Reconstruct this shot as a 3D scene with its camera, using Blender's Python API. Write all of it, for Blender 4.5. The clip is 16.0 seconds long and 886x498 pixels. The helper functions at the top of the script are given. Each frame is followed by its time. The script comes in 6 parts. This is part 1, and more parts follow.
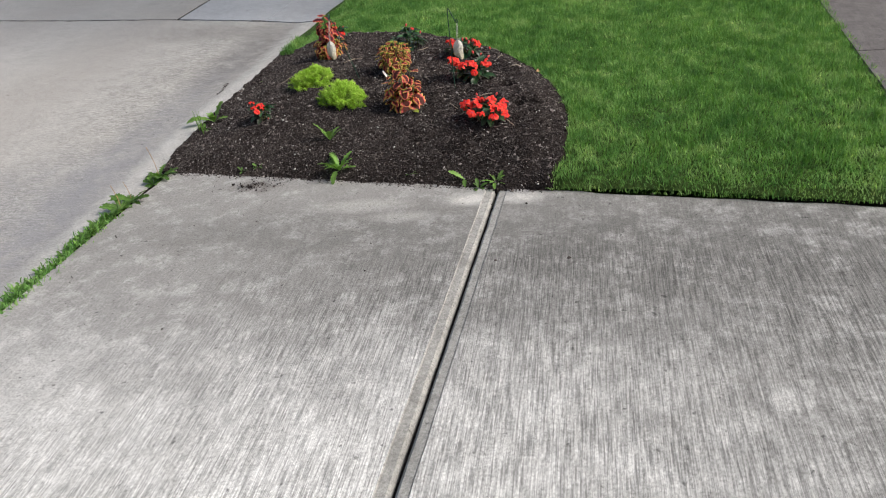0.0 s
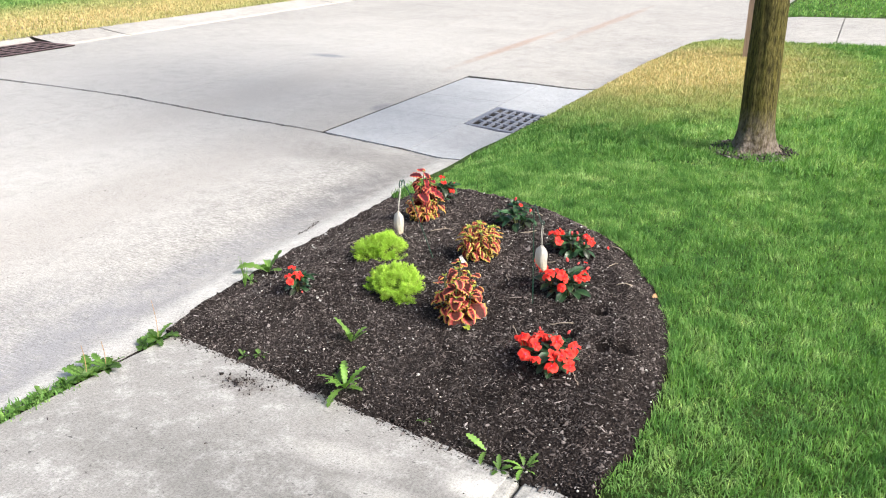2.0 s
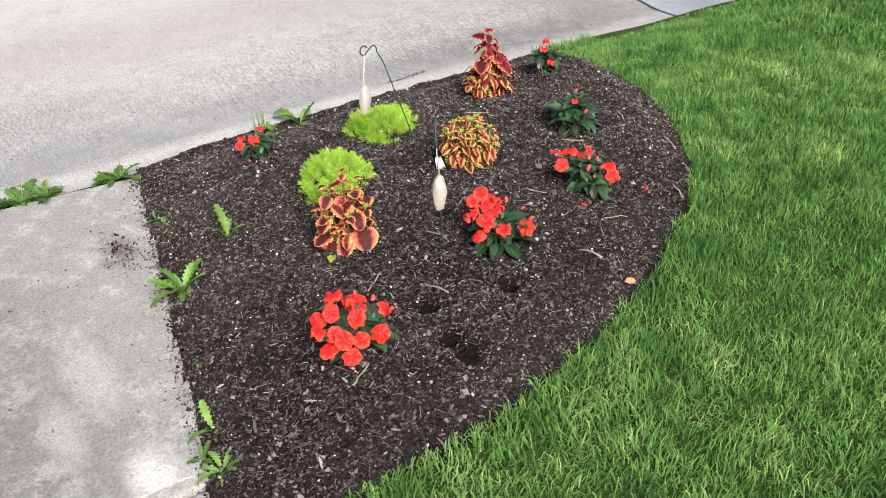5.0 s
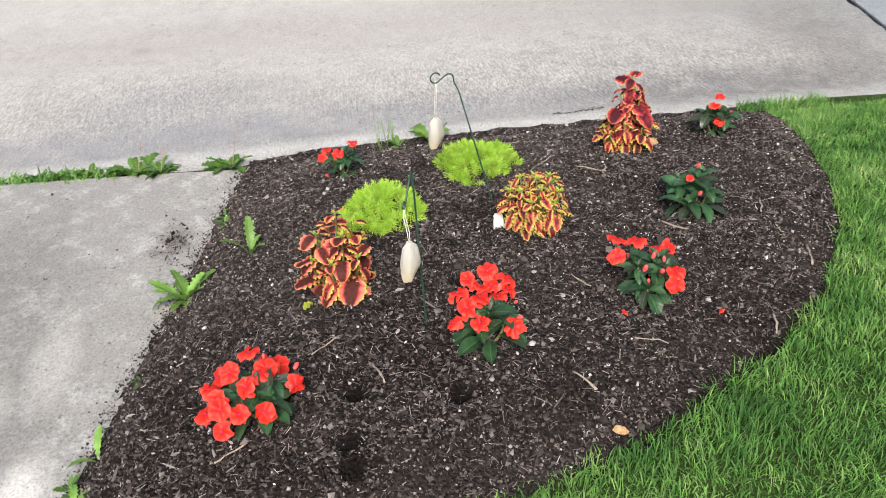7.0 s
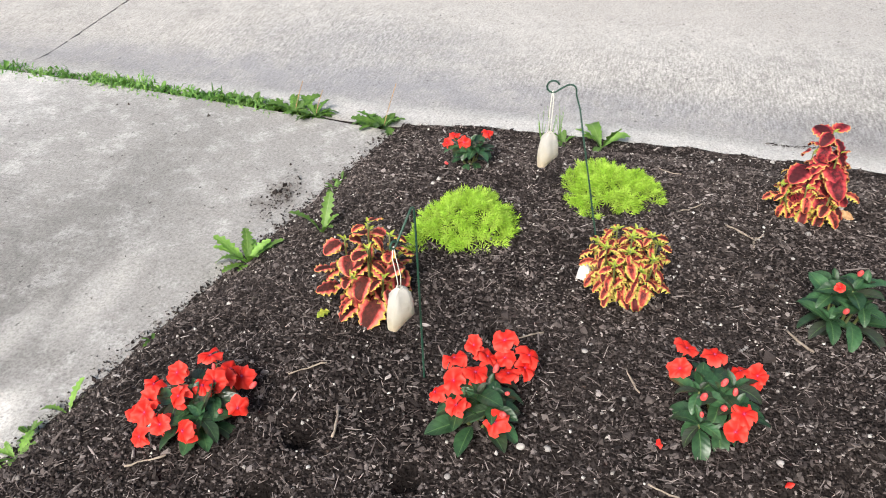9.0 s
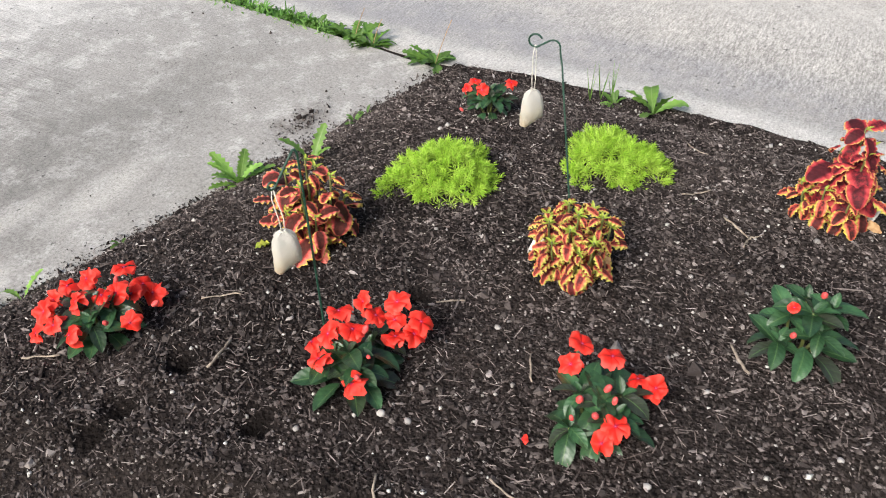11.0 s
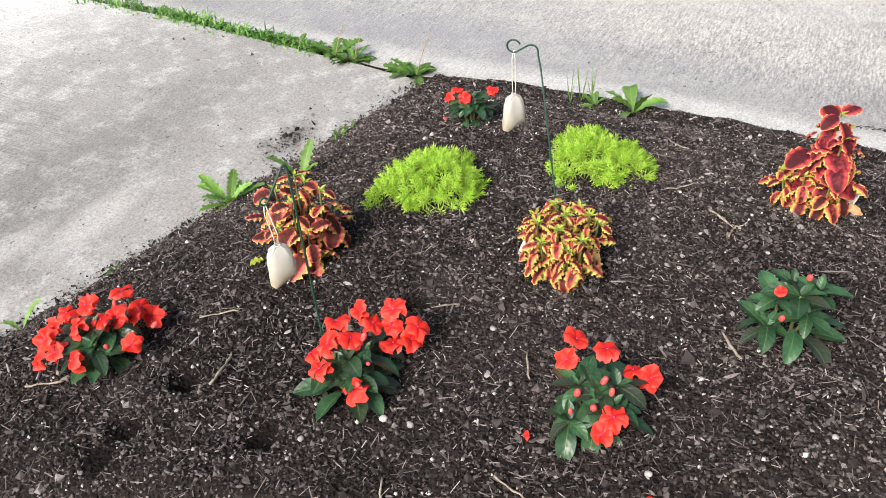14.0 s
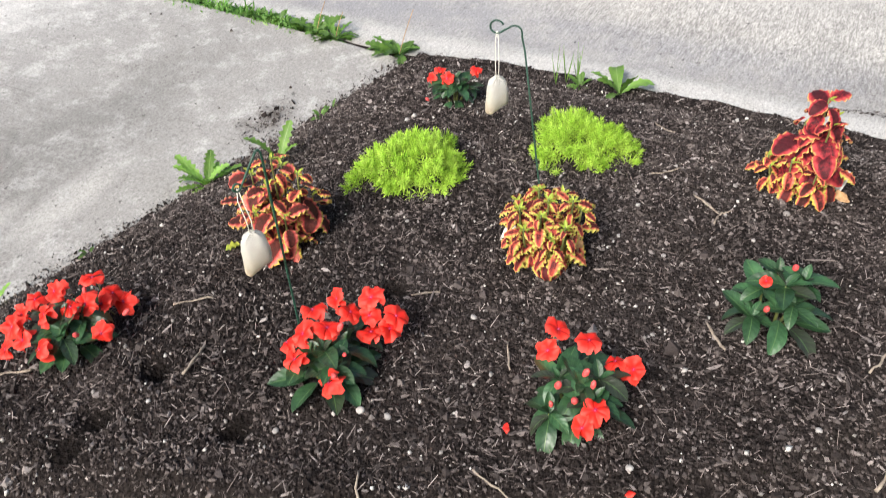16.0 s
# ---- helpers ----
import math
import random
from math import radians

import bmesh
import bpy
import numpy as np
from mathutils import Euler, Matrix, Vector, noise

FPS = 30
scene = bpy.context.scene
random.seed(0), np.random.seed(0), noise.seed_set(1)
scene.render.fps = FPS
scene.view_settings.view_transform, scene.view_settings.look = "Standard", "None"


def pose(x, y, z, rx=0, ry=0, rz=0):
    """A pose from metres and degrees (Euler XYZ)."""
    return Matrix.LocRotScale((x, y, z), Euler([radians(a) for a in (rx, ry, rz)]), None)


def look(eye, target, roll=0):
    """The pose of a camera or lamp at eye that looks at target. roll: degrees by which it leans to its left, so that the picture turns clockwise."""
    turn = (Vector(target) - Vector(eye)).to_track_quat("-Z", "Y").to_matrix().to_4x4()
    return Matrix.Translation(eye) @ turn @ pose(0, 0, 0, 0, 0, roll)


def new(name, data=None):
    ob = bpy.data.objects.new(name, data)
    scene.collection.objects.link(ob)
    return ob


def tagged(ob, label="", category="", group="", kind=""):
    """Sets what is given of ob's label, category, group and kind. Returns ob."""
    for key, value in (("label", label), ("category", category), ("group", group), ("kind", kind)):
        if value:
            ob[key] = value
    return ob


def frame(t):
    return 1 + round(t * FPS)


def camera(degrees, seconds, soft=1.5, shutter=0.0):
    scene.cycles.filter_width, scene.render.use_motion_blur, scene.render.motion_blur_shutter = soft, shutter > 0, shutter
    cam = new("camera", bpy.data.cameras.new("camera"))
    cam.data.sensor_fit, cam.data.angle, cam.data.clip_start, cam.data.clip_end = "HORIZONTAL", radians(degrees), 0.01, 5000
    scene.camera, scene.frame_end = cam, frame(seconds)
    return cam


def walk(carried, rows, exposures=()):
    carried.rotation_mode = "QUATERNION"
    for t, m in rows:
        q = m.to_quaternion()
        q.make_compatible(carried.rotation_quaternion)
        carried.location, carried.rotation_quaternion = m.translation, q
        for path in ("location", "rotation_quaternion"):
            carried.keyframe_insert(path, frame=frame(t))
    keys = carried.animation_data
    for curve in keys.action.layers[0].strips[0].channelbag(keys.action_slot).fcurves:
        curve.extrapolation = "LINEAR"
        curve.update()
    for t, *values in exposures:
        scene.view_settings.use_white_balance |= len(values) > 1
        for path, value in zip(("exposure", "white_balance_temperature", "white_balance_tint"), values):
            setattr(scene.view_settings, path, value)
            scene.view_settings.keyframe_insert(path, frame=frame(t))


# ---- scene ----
cam = camera(54.7, 16.0, soft=1.0, shutter=0.2)
PATH = [
    (0, (2.138, -3.855, 1.665), (1.808, -2.128, 0.712), -5.3),
    (0.5, (2.236, -3.566, 1.676), (1.857, -1.836, 0.746), -3.1),
    (1, (2.379, -3.254, 1.712), (1.884, -1.509, 0.87), -3.2),
    (1.5, (2.358, -2.837, 1.702), (1.677, -1.099, 0.985), -2.3),
    (1.8, (2.448, -2.637, 1.718), (1.681, -0.928, 1.018), -0.3),
    (2, (2.476, -2.513, 1.7), (1.678, -0.828, 0.975), 0.4),
    (2.3, (2.657, -2.31, 1.715), (1.796, -0.669, 0.963), 1.5),
    (2.5, (2.705, -2.208, 1.724), (1.793, -0.602, 0.957), 1.5),
    (3, (2.77, -1.848, 1.672), (1.727, -0.341, 0.872), 3.4),
    (3.5, (2.856, -1.481, 1.65), (1.727, -0.13, 0.701), 4.3),
    (3.7, (2.923, -1.372, 1.639), (1.749, -0.092, 0.647), 3.4),
    (5.8, (3.277, -0.260, 1.632), (1.723, 0.450, 0.594), -1.6),
    (6, (3.231, -0.159, 1.604), (1.627, 0.488, 0.600), -1.2),
    (6.5, (3.138, 0.089, 1.591), (1.487, 0.578, 0.574), -1.3),
    (7, (3.142, 0.299, 1.543), (1.476, 0.553, 0.465), -2.1),
    (7.5, (3.135, 0.504, 1.564), (1.487, 0.578, 0.432), -0.6),
    (8, (2.954, 0.691, 1.513), (1.307, 0.654, 0.380), 1.8),
    (8.5, (2.791, 0.809, 1.532), (1.153, 0.604, 0.397), 1.0),
    (8.7, (2.756, 0.836, 1.529), (1.139, 0.538, 0.382), 0.1),
    (10.8, (2.433, 1.249, 1.494), (1.079, 0.529, 0.21), -0.1),
    (11, (2.425, 1.333, 1.496), (1.09, 0.591, 0.205), -0.7),
    (11.5, (2.426, 1.463, 1.494), (1.1, 0.702, 0.206), -3.5),
    (12, (2.418, 1.441, 1.491), (1.093, 0.716, 0.181), -3.6),
    (12.5, (2.43, 1.428, 1.521), (1.07, 0.709, 0.242), -3.4),
    (13, (2.437, 1.418, 1.542), (1.028, 0.694, 0.322), -2.6),
    (13.5, (2.458, 1.391, 1.52), (1.06, 0.656, 0.292), -2.7),
    (14, (2.456, 1.347, 1.505), (1.094, 0.616, 0.236), -3.5),
    (14.5, (2.448, 1.333, 1.533), (1.085, 0.61, 0.26), -4.2),
    (15, (2.424, 1.337, 1.55), (1.016, 0.62, 0.324), -3.8),
    (15.5, (2.405, 1.347, 1.553), (0.98, 0.639, 0.342), -3.5),
    (16, (2.409, 1.338, 1.495), (1.066, 0.65, 0.182), -2.5),
]
EXPOSURES = [(0.0, 0.18), (0.5, 0.55), (1.0, 0.97), (1.5, 1.08), (2.0, 1.05), (2.5, 1.1), (3.0, 0.81), (3.5, 0.73), (6.0, 0.78), (7.0, 0.68), (8.5, 0.78), (11.0, 0.68), (12.0, 0.83), (12.5, 0.95), (13.0, 0.95), (14.0, 0.86), (15.0, 0.95), (16.0, 0.84)]
walk(cam, [(t, look(eye, target, roll)) for t, eye, target, roll in PATH], EXPOSURES)

# ---- world, sun and exposure ----
world = bpy.data.worlds.new("overcast_sky")
scene.world = world
world.use_nodes = True
wn = world.node_tree
sky = wn.nodes.new("ShaderNodeTexSky")
sky.sky_type, sky.sun_disc = "NISHITA", False
sky.sun_elevation, sky.sun_rotation = radians(41), radians(99)
sky.air_density, sky.dust_density = 1.2, 4.0
wn.links.new(sky.outputs[0], wn.nodes["Background"].inputs[0])
wn.nodes["Background"].inputs[1].default_value = 0.10
sun = new("sun", bpy.data.lights.new("sun", "SUN"))
sun.data.energy, sun.data.angle, sun.data.color = 3.2, radians(26), (1.0, 0.965, 0.92)
sun.matrix_world = look((6.9, -1.1, 6.1), (0, 0, 0))


# ---- materials ----
class Nodes:
    """A node material under construction."""

    def __init__(self, name, rough=0.8, spec=0.3):
        self.mat = bpy.data.materials.new(name)
        self.mat.use_nodes = True
        self.tree = self.mat.node_tree
        self.bsdf = self.tree.nodes["Principled BSDF"]
        self.bsdf.inputs["Roughness"].default_value = rough
        self.bsdf.inputs["Specular IOR Level"].default_value = spec
        self.coords = self.node("ShaderNodeTexCoord").outputs["Object"]

    def node(self, kind):
        return self.tree.nodes.new(kind)

    def put(self, socket, value):
        if isinstance(value, bpy.types.NodeSocket):
            self.tree.links.new(value, socket)
        elif isinstance(value, tuple) and len(value) == 3 and socket.type == "RGBA":
            socket.default_value = (*value, 1)
        else:
            socket.default_value = value

    def mapped(self, scale, vector=None):
        n = self.node("ShaderNodeMapping")
        self.put(n.inputs["Vector"], vector or self.coords)
        n.inputs["Scale"].default_value = scale
        return n.outputs[0]

    def noise(self, scale, detail=4.0, rough=0.6, vector=None):
        n = self.node("ShaderNodeTexNoise")
        self.put(n.inputs["Vector"], vector or self.coords)
        n.inputs["Scale"].default_value, n.inputs["Detail"].default_value, n.inputs["Roughness"].default_value = scale, detail, rough
        return n.outputs["Fac"]

    def voronoi(self, scale, feature="F1", vector=None):
        n = self.node("ShaderNodeTexVoronoi")
        n.feature = feature
        self.put(n.inputs["Vector"], vector or self.coords)
        n.inputs["Scale"].default_value = scale
        return n.outputs["Distance"]

    def ramp(self, fac, *stops):
        n = self.node("ShaderNodeValToRGB")
        self.put(n.inputs[0], fac)
        e = n.color_ramp.elements
        while len(e) < len(stops):
            e.new(0.5)
        for item, (at, colour) in zip(e, stops):
            item.position = at
            item.color = (*colour, 1) if isinstance(colour, tuple) else (colour, colour, colour, 1)
        return n.outputs[0]

    def sums(self, op, a, b=0.0, c=0.0):
        n = self.node("ShaderNodeMath")
        n.operation = op
        for s, v in zip(n.inputs, (a, b, c)):
            self.put(s, v)
        return n.outputs[0]

    def mix(self, fac, a, b, blend="MIX"):
        n = self.node("ShaderNodeMix")
        n.data_type, n.blend_type = "RGBA", blend
        self.put(n.inputs[0], fac)
        self.put(n.inputs[6], a)
        self.put(n.inputs[7], b)
        return n.outputs[2]

    def axis(self, index, vector=None):
        n = self.node("ShaderNodeSeparateXYZ")
        self.put(n.inputs[0], vector or self.coords)
        return n.outputs[index]

    def spot(self, place, size, soft=0.5):
        """1 inside an ellipse of that size round a place, 0 outside."""
        n = self.node("ShaderNodeMapping")
        n.vector_type = "TEXTURE"
        self.put(n.inputs["Vector"], self.coords)
        n.inputs["Location"].default_value, n.inputs["Scale"].default_value = place, size
        d = self.node("ShaderNodeVectorMath")
        d.operation = "LENGTH"
        self.put(d.inputs[0], n.outputs[0])
        wob = self.sums("ADD", d.outputs["Value"], self.sums("MULTIPLY", self.sums("SUBTRACT", self.noise(9.0 / max(0.3, max(size[0], size[1])), 3), 0.5), 0.9))
        r = self.node("ShaderNodeMapRange")
        self.put(r.inputs[0], wob)
        r.inputs[1].default_value, r.inputs[2].default_value, r.inputs[3].default_value, r.inputs[4].default_value = 1 - soft, 1 + soft, 1, 0
        return r.outputs[0]

    def island(self):
        return self.node("ShaderNodeNewGeometry").outputs["Random Per Island"]

    def piece(self):
        return self.node("ShaderNodeObjectInfo").outputs["Random"]

    def bump(self, height, depth, strength=1.0):
        n = self.node("ShaderNodeBump")
        n.inputs["Strength"].default_value, n.inputs["Distance"].default_value = strength, depth
        self.put(n.inputs["Height"], height)
        self.put(self.bsdf.inputs["Normal"], n.outputs[0])

    def colour(self, value):
        self.put(self.bsdf.inputs["Base Color"], value)
        return self

    def thin(self, colour, share=0.35):
        """Lets light through, as a leaf does."""
        t = self.node("ShaderNodeBsdfTranslucent")
        self.put(t.inputs[0], colour)
        m = self.node("ShaderNodeMixShader")
        m.inputs[0].default_value = share
        self.put(m.inputs[1], self.bsdf.outputs[0])
        self.put(m.inputs[2], t.outputs[0])
        out = next(n for n in self.tree.nodes if n.type == "OUTPUT_MATERIAL")
        self.tree.links.new(m.outputs[0], out.inputs[0])


def concrete(name, light, dark, broom=0.5, along="y", calm=(), stains=(), speckle=0.8, tined=()):
    m = Nodes(name, 0.88, 0.25)
    big = m.noise(0.8, 5, 0.62)
    mid = m.noise(5.5, 6, 0.72)
    blot = m.noise(24, 5, 0.75)
    grit = m.noise(120, 7, 0.86)
    sand = m.voronoi(520)
    lines = m.noise(1.0, 3, 0.62, m.mapped((210, 9, 4) if along == "y" else (26, 125, 4)))
    wide = m.noise(1.0, 4, 0.65, m.mapped((85, 4, 2) if along == "y" else (12, 62, 2)))
    body = m.sums("ADD", m.sums("MULTIPLY", big, 0.25), m.sums("ADD", m.sums("MULTIPLY", mid, 0.4), m.sums("MULTIPLY", blot, 0.35)))
    base = m.ramp(body, (0.41, dark), (0.50, tuple((a + b) / 2 for a, b in zip(light, dark))), (0.60, light))
    streak = m.sums("ADD", m.sums("MULTIPLY", m.noise(70, 4, 0.8), 0.22), m.sums("ADD", m.sums("MULTIPLY", lines, 0.52), m.sums("MULTIPLY", wide, 0.26)))
    patchy = m.sums("MULTIPLY", m.ramp(m.noise(1.7, 4, 0.6), (0.3, 0.75), (0.6, 1.0)), broom)
    for place, size, share in calm:
        patchy = m.sums("MULTIPLY", patchy, m.sums("SUBTRACT", 1.0, m.sums("MULTIPLY", m.spot(place, size), share)))
    for place, size, share in tined:
        patchy = m.sums("MAXIMUM", patchy, m.sums("MULTIPLY", m.spot(place, size), share))
    lined = m.ramp(streak, (0.41, 0.48), (0.49, 0.84), (0.58, 1.27))
    broken = m.ramp(m.noise(8, 6, 0.8), (0.38, 0.4), (0.54, 1.0))
    for place, size, shade, share in stains:
        base = m.mix(m.sums("MULTIPLY", m.sums("MULTIPLY", m.spot(place, size), share), broken), base, shade)
    base = m.mix(patchy, base, m.mix(1.0, base, lined, "MULTIPLY"))
    base = m.mix(speckle, base, m.mix(1.0, base, m.ramp(grit, (0.38, 0.50), (0.5, 1.0), (0.62, 1.34)), "MULTIPLY"))
    pits = m.ramp(m.noise(38, 2, 0.5), (0.25, 0.3), (0.30, 1.0))
    m.colour(m.mix(0.8, base, pits, "MULTIPLY"))
    high = m.sums("ADD", m.sums("MULTIPLY", streak, patchy), m.sums("ADD", m.sums("MULTIPLY", grit, 0.4), m.sums("MULTIPLY", sand, 0.25)))
    m.bump(high, 0.0018, 0.7)
    return m.mat


PALE_SPOT = (0.70, 0.68, 0.64)
GREY_STAIN = (0.17, 0.165, 0.155)
DRIVE_MARKS = dict(calm=(
    ((0.55, -0.45, 0.0), (0.9, 0.75, 1), 1.0), ((1.4, -0.5, 0.0), (0.8, 0.35, 1), 0.9), ((2.6, -0.7, 0.0), (1.0, 0.25, 1), 0.6), ((0.0, -1.6, 0.0), (0.7, 0.6, 1), 0.7)), stains=(
    ((1.0, -0.7, 0.0), (2.0, 0.85, 1), (0.37, 0.362, 0.35), 0.95), ((0.8, -0.9, 0.0), (1.7, 0.9, 1), (0.31, 0.302, 0.29), 0.9), ((0.7, -0.45, 0.0), (1.7, 0.75, 1), (0.29, 0.28, 0.265), 0.95), ((0.95, -0.72, 0.0), (0.75, 0.20, 1), (0.19, 0.185, 0.175), 0.6), ((2.7, -0.95, 0.1), (1.5, 0.5, 1), GREY_STAIN, 0.95), ((3.3, -1.7, 0.1), (0.9, 1.0, 1), (0.19, 0.185, 0.175), 0.8),
    ((1.9, -1.25, 0.1), (0.5, 0.25, 1), (0.22, 0.215, 0.205), 0.5), ((1.65, -0.47, 0.05), (0.10, 0.06, 1), PALE_SPOT, 0.75), ((1.86, -0.47, 0.05), (0.09, 0.05, 1), PALE_SPOT, 0.65),
    ((1.15, -0.5, 0.0), (0.18, 0.06, 1), PALE_SPOT, 0.3), ((1.35, -0.62, 0.0), (0.14, 0.04, 1), PALE_SPOT, 0.3), ((0.55, -0.24, 0.0), (0.10, 0.06, 1), (0.09, 0.075, 0.065), 0.6)))
mat_drive = concrete("broomed_concrete", (0.76, 0.748, 0.722), (0.525, 0.516, 0.495), 0.95, **DRIVE_MARKS)
mat_drive_worn = concrete("worn_broomed_concrete", (0.65, 0.64, 0.617), (0.44, 0.431, 0.412), 1.0, **DRIVE_MARKS)
mat_band = concrete("trowelled_concrete", (0.40, 0.39, 0.365), (0.21, 0.205, 0.19), 0.1)
mat_road = concrete("worn_road_concrete", (0.445, 0.427, 0.40), (0.318, 0.304, 0.285), 0.30, "x", speckle=0.8, calm=(((-4.5, 3, 0), (3.2, 14, 1), 0.75),), tined=(((-0.75, 1.6, 0), (0.42, 1.5, 1), 0.75), ((-0.85, -0.6, 0), (0.4, 0.9, 1), 0.6)), stains=(
    ((-4.0, 2.5, 0), (2.7, 7, 1), (0.50, 0.487, 0.465), 0.75),
    ((-0.19, 0.9, 0), (0.09, 2.6, 1), (0.55, 0.535, 0.51), 0.8), ((-0.42, 2.3, 0), (0.2, 0.9, 1), (0.17, 0.16, 0.155), 0.75), ((-0.45, 0.5, 0), (0.16, 1.6, 1), (0.25, 0.25, 0.265), 0.55), ((-0.75, -0.3, 0), (0.3, 0.6, 1), (0.27, 0.27, 0.28), 0.5),
    ((-1.0, 3.0, 0), (0.5, 0.25, 1), (0.24, 0.225, 0.21), 0.6), ((-1.92, 9.1, 0), (0.08, 1.7, 1), (0.36, 0.26, 0.20), 0.8), ((-1.5, 12.8, 0), (0.09, 2.4, 1), (0.36, 0.26, 0.20), 0.7), ((-3.65, 6.95, 0), (0.22, 0.10, 1), (0.20, 0.22, 0.25), 0.9), ((-1.56, 4.6, 0), (0.07, 0.16, 1), (0.17, 0.18, 0.21), 0.8), ((-1.6, -0.6, 0), (0.06, 0.05, 1), (0.24, 0.22, 0.2), 0.5), ((-0.42, -0.9, 0), (0.16, 1.5, 1), (0.25, 0.25, 0.265), 0.6), ((-1.7, 1.0, 0), (0.35, 3.2, 1), (0.35, 0.325, 0.30), 0.5), ((-3.0, 4.6, 0), (0.3, 2.5, 1), (0.40, 0.375, 0.35), 0.5)))
mat_patch = concrete("newer_grey_concrete", (0.47, 0.48, 0.495), (0.37, 0.38, 0.395), 0.2, "x", stains=(
    ((-0.3, 4.0, 0), (0.3, 0.6, 1), (0.3, 0.3, 0.31), 0.5),), speckle=0.5)
mat_kerb = concrete("pale_kerb_concrete", (0.48, 0.46, 0.43), (0.32, 0.306, 0.283), 0.1)
mat_walk = concrete("weathered_path_concrete", (0.19, 0.175, 0.17), (0.11, 0.10, 0.097), 0.3)

m = Nodes("joint_dirt", 0.95, 0.1)
m.colour(m.ramp(m.noise(60, 4), (0.3, (0.022, 0.019, 0.016)), (0.7, (0.07, 0.06, 0.05))))
m.bump(m.noise(120, 4), 0.004)
mat_dirt = m.mat
m = Nodes("joint_silt", 0.95, 0.1)
c = m.ramp(m.noise(45, 4), (0.3, (0.012, 0.011, 0.011)), (0.7, (0.05, 0.046, 0.042)))
m.colour(m.mix(m.ramp(m.noise(2.4, 4, 0.7), (0.56, 0.0), (0.66, 0.7)), c, m.ramp(m.noise(50, 4), (0.3, (0.12, 0.11, 0.10)), (0.7, (0.30, 0.28, 0.26)))))
m.bump(m.noise(120, 4), 0.004)
mat_joint = m.mat

m = Nodes("mulch_soil", 0.95, 0.06)
n = m.noise(2.9100, 5.4000, 0.6370)
c = m.ramp(n, (0.3, (0.0122, 0.0097, 0.0090)), (0.55, (0.0310, 0.0250, 0.0230)), (0.75, (0.0612, 0.0504, 0.0468)))
c = m.mix(0.7, c, m.mix(1.0, c, m.ramp(m.noise(126.1000, 3.6000, 0.6825), (0.35, 0.2), (0.62, 1.9)), "MULTIPLY"))
c = m.mix(m.ramp(m.noise(82.4500, 1.8000, 0.4550), (0.70, 0.0), (0.76, 0.6)), c, (0.1552, 0.1125, 0.0910))
# Hollow floors go near black: damp soil and the holes' shade, both painted
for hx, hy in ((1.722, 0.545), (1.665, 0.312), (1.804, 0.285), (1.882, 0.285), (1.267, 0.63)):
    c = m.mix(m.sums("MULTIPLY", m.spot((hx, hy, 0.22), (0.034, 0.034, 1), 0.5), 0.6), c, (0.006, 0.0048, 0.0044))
m.colour(c)
m.bump(m.sums("ADD", m.noise(55, 6, 0.75), m.sums("MULTIPLY", m.voronoi(95), 0.8)), 0.016)
mat_soil = m.mat

m = Nodes("lawn_soil", 0.95, 0.1)
c = m.ramp(m.noise(25, 5, 0.7), (0.3, (0.03, 0.055, 0.014)), (0.7, (0.075, 0.125, 0.032)))
dry = m.sums("MAXIMUM", m.spot((0.7, 7.3, 0.1), (1.55, 2.2, 2), 0.5), m.spot((-9.0, 7.0, 0.1), (1.9, 9.0, 2), 0.7))
m.colour(m.mix(dry, c, (0.42, 0.34, 0.19)))
m.bump(m.noise(90, 4), 0.02)
mat_lawn_soil = m.mat

m = Nodes("grass_blade", 0.7, 0.15)
clump = m.sums("ADD", m.sums("MULTIPLY", m.noise(2.6, 4, 0.6), 0.6), m.sums("MULTIPLY", m.noise(0.8, 3, 0.5), 0.4))
fine = m.noise(9, 3, 0.6)
c = m.ramp(m.sums("ADD", m.sums("MULTIPLY", clump, 0.5), m.sums("MULTIPLY", fine, 0.5)), (0.37, (0.072, 0.188, 0.050)), (0.50, (0.165, 0.335, 0.088)), (0.63, (0.34, 0.50, 0.19)))
c = m.mix(0.6, c, m.mix(1.0, c, m.ramp(m.island(), (0.0, 0.55), (0.6, 1.05), (0.92, 1.3), (0.97, (2.6, 1.9, 2.0))), "MULTIPLY"))
c = m.mix(m.sums("MULTIPLY", m.sums("MAXIMUM", m.spot((0.7, 7.3, 0.1), (1.55, 2.2, 2), 0.5), m.spot((-9.0, 7.0, 0.1), (1.9, 9.0, 2), 0.7)), m.ramp(m.island(), (0.05, 0.5), (0.4, 1.0))), c, (0.62, 0.50, 0.27))
m.colour(c)
m.thin(m.mix(1.0, c, (1.15, 1.25, 0.6), "MULTIPLY"), 0.35)
mat_grass = m.mat


# ---- building helpers ----
def mesh_of(name, bm, material=None, smooth=True):
    me = bpy.data.meshes.new(name)
    bm.normal_update()
    bm.to_mesh(me)
    bm.free()
    if smooth:
        me.polygons.foreach_set("use_smooth", [True] * len(me.polygons))
    for one in (material if isinstance(material, (list, tuple)) else [material]):
        if one:
            me.materials.append(one)
    return me


def part(name, data, parent, material=None, label="", m=None, smooth=True):
    """A mesh, from a bmesh or shared mesh data, as one object under its thing."""
    if isinstance(data, bmesh.types.BMesh):
        data = mesh_of(name, data, material, smooth)
    ob = new(name, data)
    ob.parent = parent
    if m is not None:
        ob.matrix_basis = m
    return tagged(ob, label)


def thing(name, label, category, group="", kind="", at=None):
    ob = new(name)
    ob.empty_display_size = 0.05
    if at is not None:
        ob.matrix_basis = at
    return tagged(ob, label, category, group, kind)


